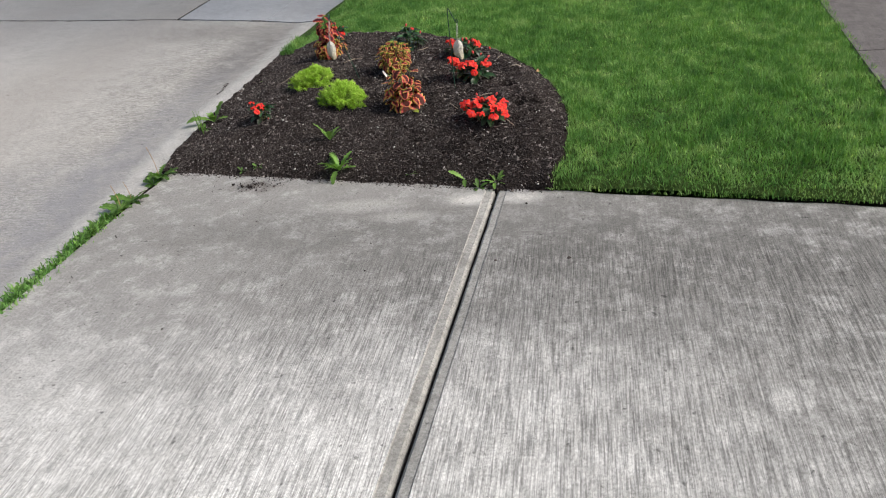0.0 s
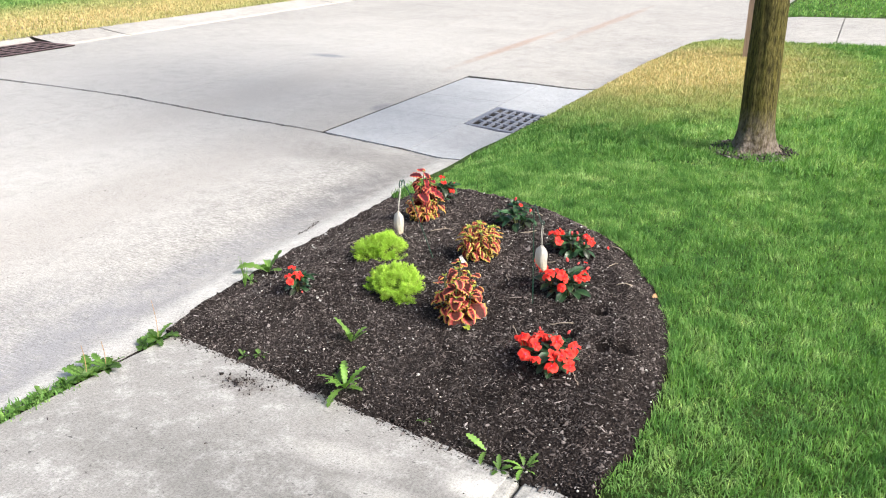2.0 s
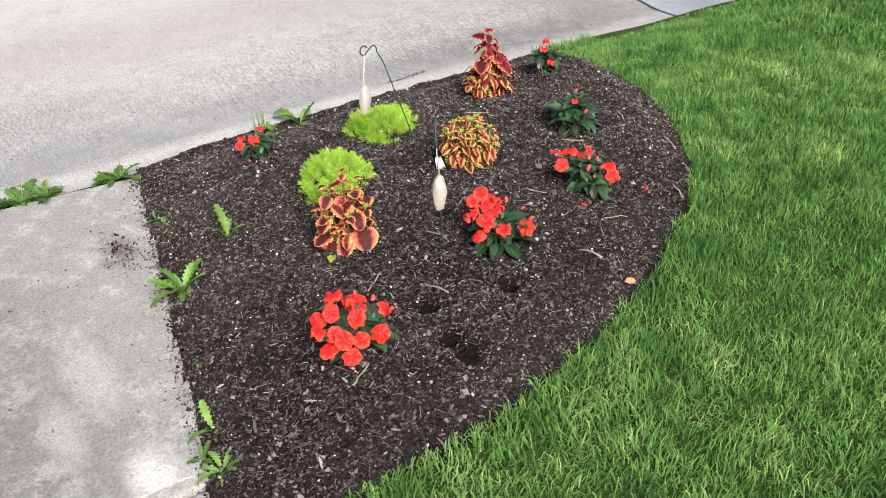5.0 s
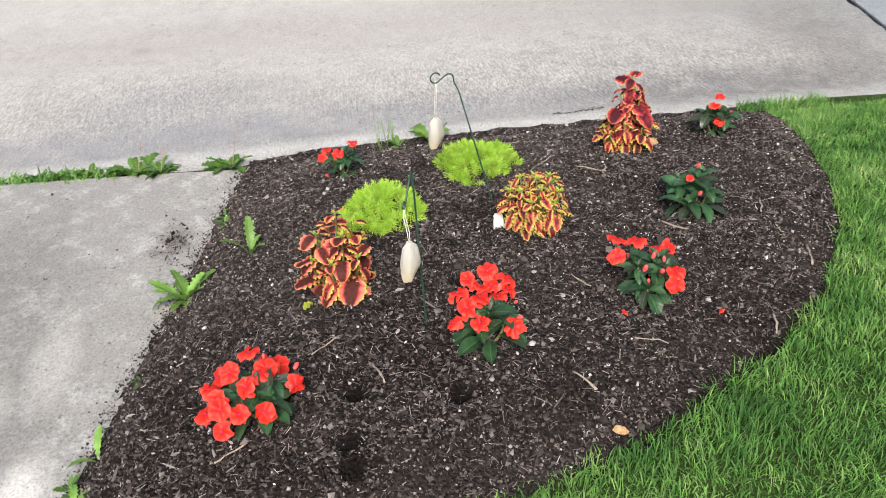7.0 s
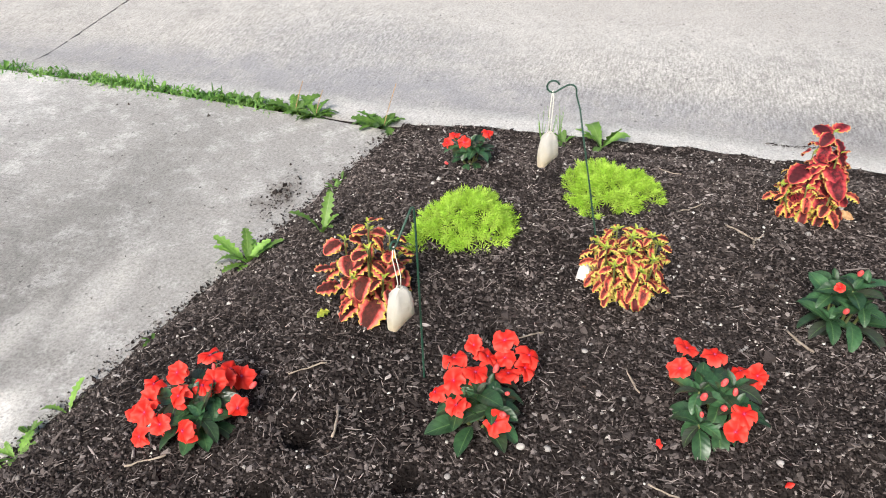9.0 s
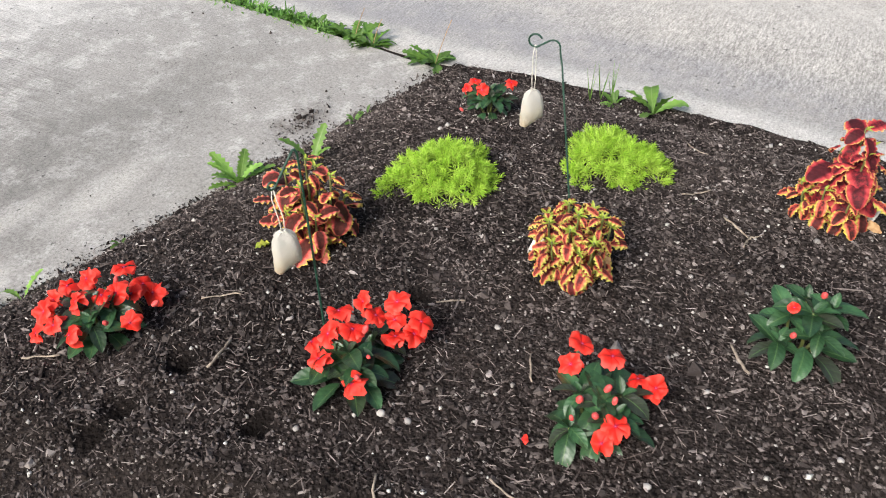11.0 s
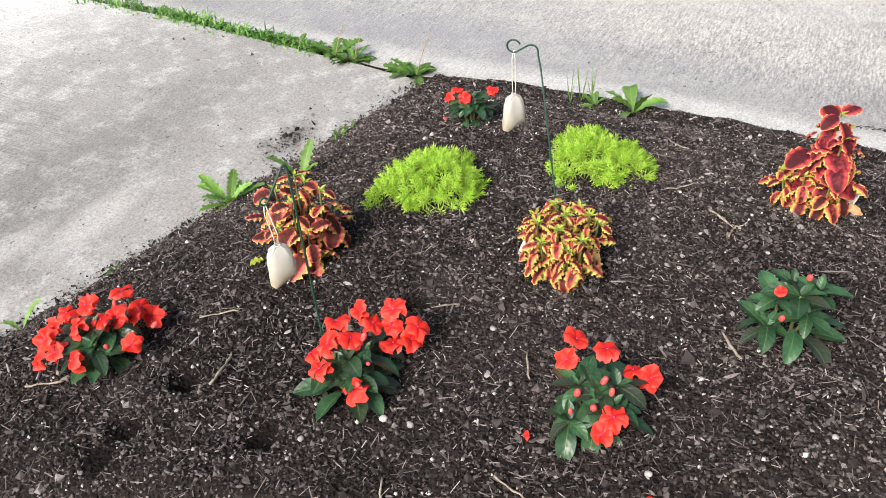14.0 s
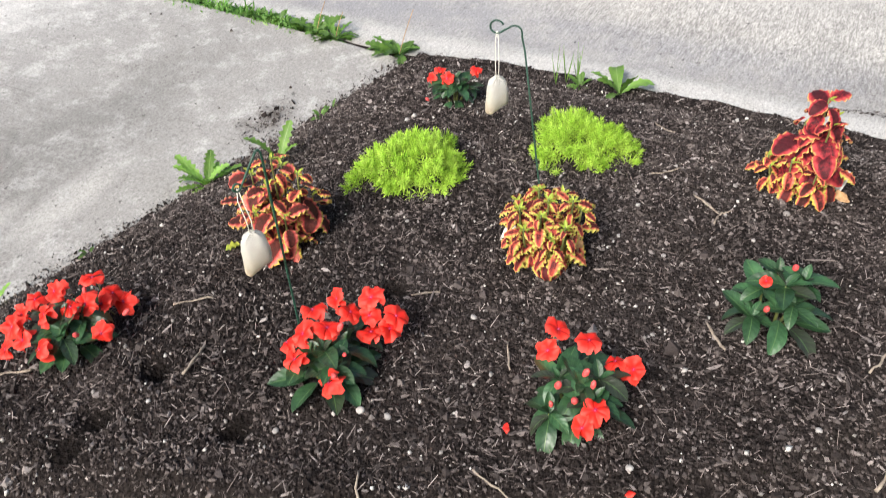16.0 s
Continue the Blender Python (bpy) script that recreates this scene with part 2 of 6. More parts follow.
def single(name, data, material, label, category="", group="", kind="", m=None, smooth=True):
    if isinstance(data, bmesh.types.BMesh):
        data = mesh_of(name, data, material, smooth)
    ob = new(name, data)
    if m is not None:
        ob.matrix_basis = m
    return tagged(ob, label, category, group, kind)


def sheet(points, name="sheet"):
    """A bmesh from a grid of places (rows of Vectors)."""
    bm = bmesh.new()
    rows = [[bm.verts.new(p) for p in row] for row in points]
    for a, b in zip(rows, rows[1:]):
        for i in range(len(a) - 1):
            bm.faces.new((a[i], a[i + 1], b[i + 1], b[i]))
    return bm


def from_arrays(name, verts, faces, material, smooth=True):
    """A mesh from numpy arrays; all faces have the same number of corners, or come as (loops, starts, totals)."""
    me = bpy.data.meshes.new(name)
    if isinstance(faces, tuple):
        loops, totals = faces
    else:
        loops, totals = faces.ravel(), np.full(len(faces), faces.shape[1])
    me.vertices.add(len(verts))
    me.vertices.foreach_set("co", verts.astype(np.float32).ravel())
    me.loops.add(len(loops))
    me.loops.foreach_set("vertex_index", loops.astype(np.int32))
    me.polygons.add(len(totals))
    me.polygons.foreach_set("loop_start", np.r_[0, np.cumsum(totals)[:-1]].astype(np.int32))
    me.polygons.foreach_set("use_smooth", np.full(len(totals), smooth))
    me.update(calc_edges=True)
    me.materials.append(material)
    return me


def line(x, table):
    return float(np.interp(x, [a for a, _ in table], [b for _, b in table]))


def fuzz(x, y, scale, seed=0.0):
    return noise.noise(Vector((x * scale, y * scale, seed)))


# ---- the lie of the land ----
KERB = [(-14, -0.5), (-3, -0.215), (-1.3, -0.14), (-0.72, -0.115), (-0.4, -0.075), (-0.1, -0.045), (0.3, -0.11), (1.0, -0.12), (2.2, -0.1), (3.5, -0.06), (4.9, 0.02), (6.4, 0.1), (7.8, 0.16), (10.6, 0.45), (14, 1.0), (30, 1.5)]
RIM = [(1.97, -0.41), (2.03, -0.2), (2.05, 0.1), (2.02, 0.4), (1.95, 0.7), (1.83, 1.0), (1.65, 1.32), (1.46, 1.57), (1.12, 1.83), (0.85, 1.96), (0.55, 2.06), (0.25, 2.14), (0.0, 2.19), (-0.1, 2.2)]
FAR_KERB = -7.25
HOLLOWS = [(1.722, 0.545), (1.665, 0.312), (1.804, 0.285), (1.882, 0.285), (1.267, 0.63)]


def kerb_x(y):
    return line(y, KERB)


def edge_y(x):
    """The driveway's edge against bed and lawn."""
    return -0.21 * x


def drive_z(x):
    return 0.03 * max(x, 0.0)


def lawn_z(x, y):
    d = max(0.0, y - edge_y(x))
    high = 0.012 + 0.163 * (1 - math.exp(-max(x, 0) / 0.5)) + 0.012 * max(x - 1.5, 0)
    low = 0.01 + 0.035 * max(x, 0)
    return low + 0.03 * min(1, d / 0.03) + (high - low - 0.03) * (1 - math.exp(-d / 0.35)) if high > low else high


def bed_z(x, y):
    d = max(0.0, y - edge_y(x))
    return 0.2 * (1 - math.exp(-d / 0.28)) * (1 - math.exp(-max(x, 0) / 0.25)) + 0.03 * max(x, 0)


def road_z(x):
    return -0.035 + 0.06 * min(1, max(0, (-x - 0.3) / 4))


def gutter_z(x, y):
    """The road, rolled up a little where it meets bed and lawn."""
    k = min(1, max(0, (x - kerb_x(y) + 0.28) / 0.28))
    sunk = 0.058 * min(1, max(0, (x + 0.66) / 0.6)) * line(y, [(3.0, 0), (4.2, 1), (5.4, 1), (6.7, 0)])
    return road_z(x) + 0.022 * k * k * (3 - 2 * k) - sunk


def rim_gap(x, y):
    """How far inside the bed's curved rim a place lies (negative: on the lawn)."""
    best, sign = 9.0, 1.0
    for (ax, ay), (bx, by) in zip(RIM, RIM[1:]):
        ux, uy = bx - ax, by - ay
        k = min(1, max(0, ((x - ax) * ux + (y - ay) * uy) / (ux * ux + uy * uy)))
        d = math.hypot(x - ax - k * ux, y - ay - k * uy)
        if d < best:
            best, sign = d, (1.0 if ux * (y - ay) - uy * (x - ax) > 0 else -1.0)
    return best * sign


def in_bed(x, y):
    return x > -0.1 and y > edge_y(x) and y < 2.25 and x < 2.06 and rim_gap(x, y) > 0


def ground_z(x, y):
    """The bed's surface."""
    z = bed_z(x, y)
    gap = rim_gap(x, y)
    if gap < 0.14:
        k = max(0.0, gap) / 0.14
        z = z * k + (lawn_z(x, y) + 0.005) * (1 - k) - 0.008 * math.sin(math.pi * k)
    for hx, hy in HOLLOWS:
        d = (x - hx) ** 2 + (y - hy) ** 2
        if d < 0.01:
            z -= 0.042 * math.exp(-d / 0.0010)
    return z + 0.010 * fuzz(x, y, 8, 3.1) + 0.006 * fuzz(x, y, 24, 5.7)


# ---- ground, road, kerbs, driveways, paths ----
bm = sheet([[Vector((x, y, -0.16)) for x in (-600, -60, -20, 20, 60, 600)] for y in (-600, -60, -20, 40, 90, 600)])
single("ground", bm, mat_lawn_soil, "earth and grass under the whole street", "ground", kind="structure")


def slab(name, left, right, y0, y1, z_of, parent, material, step=0.25, jag=0.004, thick=0.12, seed=0.0):
    """A cast slab between two edge curves x = left(y), right(y), with worn arrises."""
    ny, nx = max(3, int((y1 - y0) / step)), 14
    rows = []
    for j in range(ny + 3):
        v = min(ny, max(0, j - 1)) / ny
        y = y0 + (y1 - y0) * v
        a, b = left(y), right(y)
        row = []
        for i in range(nx + 3):
            u = min(nx, max(0, i - 1)) / nx
            x = a + (b - a) * u
            edge = i in (0, nx + 2) or j in (0, ny + 2)
            wob = jag * (fuzz(x, y, 5, seed) + fuzz(x, y, 21, seed + 4)) if min(u, 1 - u) == 0 or min(v, 1 - v) == 0 else 0
            bx = wob * (1 if u == 0 else -1 if u == 1 else 0)
            by = wob * (1 if v == 0 else -1 if v == 1 else 0)
            row.append(Vector((x + bx, y + by, z_of(x, y) - (thick if edge else 0))))
        rows.append(row)
    bm = sheet(rows)
    ob = part(name, bm, parent, material, smooth=False)
    return ob


road = thing("road", "pale worn concrete residential street in cast slabs", "road", kind="structure")
rz = lambda x, y: gutter_z(x, y)
south_joint = lambda x: line(x, [(-8, 3.9), (-4, 3.76), (-2.7, 3.60), (-1.54, 3.50), (-0.68, 3.345), (-0.15, 3.24), (0.0, 3.2)])
gap = 0.016
near_edge = lambda y: kerb_x(y)
slab("road_slab", lambda y: -3.72, near_edge, -14, -1.751, rz, road, mat_road, seed=1)
slab("road_slab", lambda y: FAR_KERB, lambda y: -3.724, -14, -1.751, rz, road, mat_road, seed=2)


def skewed(name, x0, x1, ya, yb, material, seed, nx=110, ny=30, right=None):
    """A road slab whose ends follow ya(x) and yb(x)."""
    rows = []
    for j in range(ny + 3):
        v = min(ny, max(0, j - 1)) / ny
        row = []
        for i in range(nx + 3):
            u = min(nx, max(0, i - 1)) / nx
            across = 1 - (1 - u) ** 2 if right else u
            y = ya(x0 + (x1 - x0) * across) * (1 - v) + yb(x0 + (x1 - x0) * across) * v
            hi = right(y) if right else x1
            x = x0 + (hi - x0) * across
            edge = i in (0, nx + 2) or j in (0, ny + 2)
            on = min(v, 1 - v) == 0
            wob = 0.018 * max(0.0, 0.25 + fuzz(x, 0, 2.2, seed) + fuzz(x, 0, 9, seed)) + 0.012 * fuzz(x, 0, 34, seed) - 0.018 * max(0.0, fuzz(x, 0, 1.3, seed + 5)) if on else 0
            row.append(Vector((x, y + max(-0.009, wob) * (1 if v == 0 else -1), gutter_z(x, y) - (0.1 if edge else 0))))
        rows.append(row)
    return part(name, sheet(rows), road, material, smooth=False)


flat = lambda v: (lambda x: v)
skewed("road_slab", -3.72, -0.09, flat(-1.745), lambda x: south_joint(x) - gap, mat_road, 3, right=near_edge)
skewed("road_slab", FAR_KERB, -3.724, flat(-1.745), lambda x: south_joint(x) - gap, mat_road, 4)
skewed("road_slab", -3.72, -1.53, lambda x: south_joint(x) + gap, flat(24.0), mat_road, 5, ny=60)
skewed("road_slab", FAR_KERB, -3.724, lambda x: south_joint(x) + gap, flat(24.0), mat_road, 6, ny=60)
skewed("road_slab", -1.527, 0.2, lambda x: 6.52 - 0.05 * x, flat(24.0), mat_road, 7, ny=60, right=near_edge)
joint_bed = sheet([[Vector((x, y, gutter_z(x, y) - 0.007)) for x in np.linspace(FAR_KERB, kerb_x(y) - 0.004, 40)] for y in np.linspace(-14, 24, 120)])
part("joint_filler", joint_bed, road, mat_joint, "dark dirt in the slab joints")
# the newer slab round the drain is cut in three, with a hole for the grate
GX0, GX1, GY0, GY1 = -0.60, -0.03, 4.40, 5.20
patch = thing("drain_slab", "newer blue-grey concrete slab round the storm drain", "pavement", kind="structure")


def patch_piece(x0, x1, ya, yb, right=None):
    rows = []
    for v in np.linspace(0, 1, 10):
        row = []
        for k in np.linspace(0, 1, 10):
            x = x0 + ((right(yb) if right else x1) - x0) * k
            y = (ya(x) if callable(ya) else ya) * (1 - v) + yb * v
            row.append(Vector((x, y, gutter_z(x, y) + 0.003)))
        rows.append(row)
    lo = [Vector((v.x, v.y, v.z - 0.1)) for v in rows[0]]
    hi_ = [Vector((v.x, v.y, v.z - 0.1)) for v in rows[-1]]
    rows = [lo] + rows + [hi_]
    rows = [[Vector((r[0].x, r[0].y, r[0].z - 0.1))] + r + [Vector((r[-1].x, r[-1].y, r[-1].z - 0.1))] for r in rows]
    part("pavement_slab", sheet(rows), patch, mat_patch, smooth=False)


patch_piece(-1.49, 0, lambda x: south_joint(x) + 0.012, GY0 - 0.015 + 0.15, right=lambda y: GX0 - 0.012)
patch_piece(GX0 - 0.008, 0, lambda x: south_joint(x) + 0.012, GY0 - 0.012, right=near_edge)
patch_piece(-1.49, 0, GY0 + 0.141, 5.42, right=lambda y: GX0 - 0.012)
patch_piece(-1.49, 0, 5.427, 6.47, right=lambda y: GX0 - 0.012)
patch_piece(GX0 - 0.008, 0, GY1 + 0.012, 6.46, right=near_edge)


def kerb_run(name, left, right, zl, zr, spans, label, lip=0.0):
    k = thing(name, label, "kerb", kind="structure")
    for n, (a, b) in enumerate(spans):
        rows = []
        steps = max(2, int((b - a) / 0.2))
        for j in range(steps + 1):
            y = a + (b - a) * j / steps
            l, r = left(y), right(y)
            wob = 0.012 * fuzz(l, y, 3, n)
            prof = [(0, -0.1), (0, 0), (0.25, 0.15), (0.5, 0.45), (0.8, 0.85), (0.94, 1), (1, 0.8), (1, -0.1)]
            rows.append([Vector((l + (r - l) * u + (wob if u == 1 else 0), y, (zl + (zr - zl) * w) if w >= 0 else zl - 0.12)) for u, w in prof])
        part("kerbstone", sheet(rows), k, mat_kerb)
    return k


kerb_run("kerb_far", lambda y: FAR_KERB - 0.005, lambda y: FAR_KERB - 0.72, 0.026, 0.10,
         [(-14, 1.2), (1.22, 4.84), (6.01, 7.2), (7.23, 12.9), (12.93, 13.6), (17.4, 24)], "pale concrete roll kerb along the opposite lawn")
kerb_run("kerb_behind_drain", lambda y: FAR_KERB - 0.56, lambda y: FAR_KERB - 0.74, 0.03, 0.10, [(4.845, 6.005)], "low concrete back kerb behind the opposite storm drain")

# the driveway beside the bed: cast slabs parted by a tooled joint
drive = thing("driveway", "grey broom-finished concrete driveway apron with a tooled joint", "driveway", kind="structure")
joint_x = lambda y: 1.738 + 0.057 * (y + 0.436)


def drive_slab(x0, x1, band0, band1, seed, face=mat_drive):
    """A slab from edge x0(y) to x1(y) with trowelled bands along the sides marked."""
    ys = [0.0] + list(np.linspace(0, 1, 70)) + [1.0]
    bm = bmesh.new()
    rows = []
    for j, v in enumerate(ys):
        row, n = [], 26
        prof = []
        if band0:
            prof += [(0.005, -0.12), (0.006, -0.024), (0.009, -0.012), (0.017, -0.005), (0.047, -0.0035), (0.0495, 0.0)]
        else:
            prof += [(0.0, -0.12), (0.0, -0.006), (0.006, 0.0)]
        for dx, dz in prof:
            row.append((0, dx, dz))
        for k in range(1, n):
            row.append((1, k / n, 0))
        tail = [(0.0495, 0.0), (0.047, -0.0035), (0.017, -0.005), (0.009, -0.012), (0.006, -0.024), (0.005, -0.12)] if band1 else [(0.006, 0.0), (0.0, -0.006), (0.0, -0.12)]
        row += [(2, -dx, dz) for dx, dz in tail]
        made = []
        for mode, a, dz in row:
            y = -6.5 + 6.5 * v
            top = lambda x: edge_y(x) + 0.012 * fuzz(x, 0, 6, seed) + 0.008 * fuzz(x, 0, 30, seed)
            for _ in range(3):
                xa, xb = x0(y), x1(y)
                wig = 0.0035 * fuzz(7, y, 9, seed) + 0.002 * fuzz(3, y, 40, seed) if mode != 1 and 0.005 < abs(a) < 0.06 else 0
                x = xa + a + wig if mode == 0 else xb + a + wig if mode == 2 else xa + 0.05 + (xb - xa - 0.1) * a
                y = -6.5 + (top(x) + 6.5) * v
            z = drive_z(x) + dz + 0.003 * fuzz(x, y, 2.5, seed)
            if j in (0, len(ys) - 1):
                z = drive_z(x) - 0.12
            made.append(bm.verts.new((x, y, z)))
        rows.append(made)
    for ra, rb in zip(rows, rows[1:]):
        for i in range(len(ra) - 1):
            f = bm.faces.new((ra[i], ra[i + 1], rb[i + 1], rb[i]))
            f.material_index = 1 if (band0 and i < 5) or (band1 and i >= len(ra) - 6) else 0
    ob = part("concrete_slab", bm, drive, [face, mat_band], smooth=False)
    return ob


drive_slab(lambda y: line(y, [(-6.5, -0.3), (-1.3, -0.115), (-0.4, -0.04), (0, 0.0)]), joint_x, False, True, 2.0)
drive_slab(joint_x, lambda y: 3.55, True, False, 3.0, mat_drive_worn)
drive_slab(lambda y: 3.565, lambda y: 5.2, False, False, 4.0, mat_drive_worn)
under = sheet([[Vector((x, y, drive_z(x) - 0.034)) for x in (0.1, 0.5, 1.5, 2.5, 5.2)] for y in (-6.5, -0.95, -0.5)])
part("joint_filler", under, drive, mat_dirt, "dark dirt in the joint")

# strip of dirt between driveway and kerb
bm = sheet([[Vector((kerb_x(y) + dx, y, -0.016 + 0.005 * fuzz(dx * 9, y, 12))) for dx in (-0.02, 0.03, 0.08, 0.13)] for y in np.linspace(-6.5, 0.1, 90)])
single("dirt_strip", bm, mat_soil, "dark soil in the gap between driveway and kerb", "soil", kind="structure")

# sidewalk behind the lawn, driveway next door, and the opposite side
path = thing("sidewalk", "weathered grey concrete sidewalk along the lawn", "sidewalk", kind="structure")
for n, (a, b) in enumerate([(-0.62, 1.0), (1.012, 2.6), (2.612, 4.2), (4.212, 5.8), (5.812, 7.4), (7.412, 9.85)]):
    slab("concrete_slab", lambda y: 3.53 + 0.06 * y, lambda y: 4.9 + 0.06 * y, a, b, lambda x, y: lawn_z(3.4, y) + 0.012, path, mat_walk, seed=n)
next_drive = thing("neighbour_driveway", "pale concrete driveway next door meeting the street", "driveway", kind="structure")
nd_z = lambda x, y: line(x, [(0, 0.0), (0.5, 0.03), (1.5, 0.13), (3, 0.175), (8, 0.2)])
for n, (a, b) in enumerate([(0, 2.2), (2.215, 5.0), (5.015, 9.0)]):
    slab("concrete_slab", (lambda y: kerb_x(y) + 0.02) if n == 0 else (lambda y, a=a: a), lambda y, b=b: b, 9.9, 13.75, nd_z, next_drive, mat_kerb, seed=9 + n)
far_drive = thing("opposite_driveway", "pale concrete driveway across the street", "driveway", kind="structure")
slab("concrete_slab", lambda y: -13.2, lambda y: FAR_KERB - 0.02, 13.63, 17.37, lambda x, y: 0.03 + 0.012 * (-7.3 - x), far_drive, mat_kerb, seed=12)
far_walk = thing("opposite_sidewalk", "grey concrete sidewalk beyond the opposite lawn", "sidewalk", kind="structure")
slab("concrete_slab", lambda y: -14.7, lambda y: -13.4, 2, 26, lambda x, y: 0.11, far_walk, mat_walk, seed=13)


# ---- lawns ----
def lawn_sheet(name, label, x0, x1, y0, y1, z_of, nx, ny):
    rows = []
    for t in np.linspace(0, 1, ny):
        row = []
        for u in np.linspace(0, 1, nx):
            y = y0(0) + (y1 - y0(0)) * t
            x = x0(y) + (x1(y) - x0(y)) * u
            y = y0(x) + (y1 - y0(x)) * t
            row.append(Vector((x, y, z_of(x, y))))
        rows.append(row)
    return single(name, sheet(rows), mat_lawn_soil, label, "lawn", kind="structure")


def near_lawn_z(x, y):
    z = lawn_z(x, y) - 0.015 + 0.012 * fuzz(x, y, 2.2)
    if y < 2.4 and rim_gap(x, y) > 0.02 and x < 2.06:
        z -= 0.12
    return z


lawn_sheet("lawn_near", "soil under the green lawn beside the bed", lambda y: kerb_x(y) - 0.01, lambda y: 3.53 + 0.06 * y, lambda x: edge_y(x) + 0.01, 9.88, near_lawn_z, 60, 160)
far_lawn_z = lambda x, y: 0.095 + 0.01 * fuzz(x, y, 1.0)
lawn_sheet("lawn_far", "soil under the yellowing lawn across the street", lambda y: -13.4, lambda y: FAR_KERB - 0.7, lambda x: -4.0, 13.6, far_lawn_z, 20, 40)
lawn_sheet("lawn_beyond", "soil under the lawn beyond the next driveway", lambda y: kerb_x(y), lambda y: 9.0, lambda x: 13.77, 24.0, lambda x, y: nd_z(x, y) - 0.01, 20, 20)


def blades(name, label, roots, heights, widths, lean, seed):
    """Grass as curved tapering blades."""
    rng = np.random.default_rng(seed)
    n = len(roots)
    turn = rng.uniform(0, 2 * math.pi, n)
    side = np.c_[np.cos(turn), np.sin(turn), np.zeros(n)] * widths[:, None] * 0.5
    away = np.array([7.0 * fuzz(x, y, 3.3, 4.0) + 6.0 * fuzz(x, y, 11.0, 7.0) for x, y, _ in roots]) + rng.normal(0, 1.5, n)
    bend = rng.beta(2, 2.5, n) * lean * np.array([1.0 + 0.5 * fuzz(x, y, 5.0, 12.0) for x, y, _ in roots])
    out = np.c_[np.cos(away), np.sin(away), np.zeros(n)]
    up = np.array([0, 0, 1.0])
    mid = roots + up * (heights * 0.6 * np.cos(bend * 0.5))[:, None] + out * (heights * 0.6 * np.sin(bend * 0.5))[:, None]
    tip = mid + up * (heights * 0.45 * np.cos(bend * 1.4))[:, None] + out * (heights * 0.45 * np.sin(bend * 1.4))[:, None]
    verts = np.stack([roots - side, roots + side, mid - side * 0.85, mid + side * 0.85, tip], 1).reshape(-1, 3)
    base = (np.arange(n) * 5)[:, None]
    loops = (base + np.array([0, 1, 3, 2, 2, 3, 4])).ravel()
    totals = np.tile([4, 3], n)
    return single(name, from_arrays(name, verts, (loops, totals), mat_grass), None, label, "grass", kind="stuff")


def scatter(n, x0, x1, y0, y1, keep, z_of, seed, clump=0.5):
    rng = np.random.default_rng(seed)
    out = []
    for x, y in zip(rng.uniform(x0, x1, n), rng.uniform(y0, y1, n)):
        if keep(x, y):
            out.append((x, y, z_of(x, y)))
    return np.array(out)


def tall(roots, low, high, seed):
    rng = np.random.default_rng(seed)
    patchy = np.array([0.85 + 0.35 * fuzz(x, y, 3.0, 2.0) + 0.5 * fuzz(x, y, 12, 6.0) for x, y, _ in roots])
    trimmed = np.array([min(1.0, 0.45 + 1.4 * max(0.0, x - kerb_x(y))) * min(1.0, 0.45 + 2.0 * max(0.0, y - edge_y(x))) if x > -2 else 1.0 for x, y, _ in roots])
    return (low + (high - low) * rng.beta(2, 2, len(roots))) * patchy * trimmed


def on_lawn(x, y):
    if x < kerb_x(y) + 0.045 + 0.03 * fuzz(0, y, 5, 2) + 0.07 * max(0, 3.1 - y) or x > 3.56 + 0.06 * y or y < edge_y(x) - 0.01:
        return False
    if y < 2.4 and x < 2.2:
        return rim_gap(x, y) < 0.03 * fuzz(x, y, 7, 1.0) - 0.005
    return True


lz = lambda x, y: lawn_z(x, y) - 0.012
r = scatter(290000, -0.2, 3.7, -0.8, 3.2, on_lawn, lz, 1)
blades("grass_near", "thick green lawn grass round the flower bed", r, tall(r, 0.028, 0.062, 2), np.random.default_rng(3).uniform(0.0016, 0.004, len(r)), 2.0, 4)
r = scatter(95000, -0.2, 3.9, 3.2, 6.2, on_lawn, lz, 5)
blades("grass_middle", "green lawn grass round the street tree", r, tall(r, 0.04, 0.085, 6), np.random.default_rng(7).uniform(0.004, 0.008, len(r)), 1.5, 8)
r = scatter(62000, 0, 4.1, 6.2, 9.88, on_lawn, lz, 9)
blades("grass_beyond", "patchy lawn grass with dry yellow areas by the kerb", r, tall(r, 0.03, 0.075, 10), np.random.default_rng(11).uniform(0.006, 0.012, len(r)), 1.6, 12)
r = scatter(60000, -13.4, -7.9, 1, 13.6, lambda x, y: True, far_lawn_z, 13)
blades("grass_far", "yellow-green lawn grass across the street", r, tall(r, 0.04, 0.08, 14), np.random.default_rng(15).uniform(0.012, 0.022, len(r)), 1.6, 16)
r = scatter(16000, 0.4, 8, 13.77, 20, lambda x, y: x > kerb_x(y) + 0.1, nd_z, 17)
blades("grass_next_door", "green lawn grass beyond the next driveway", r, tall(r, 0.05, 0.09, 18), np.random.default_rng(19).uniform(0.012, 0.022, len(r)), 1.6, 20)

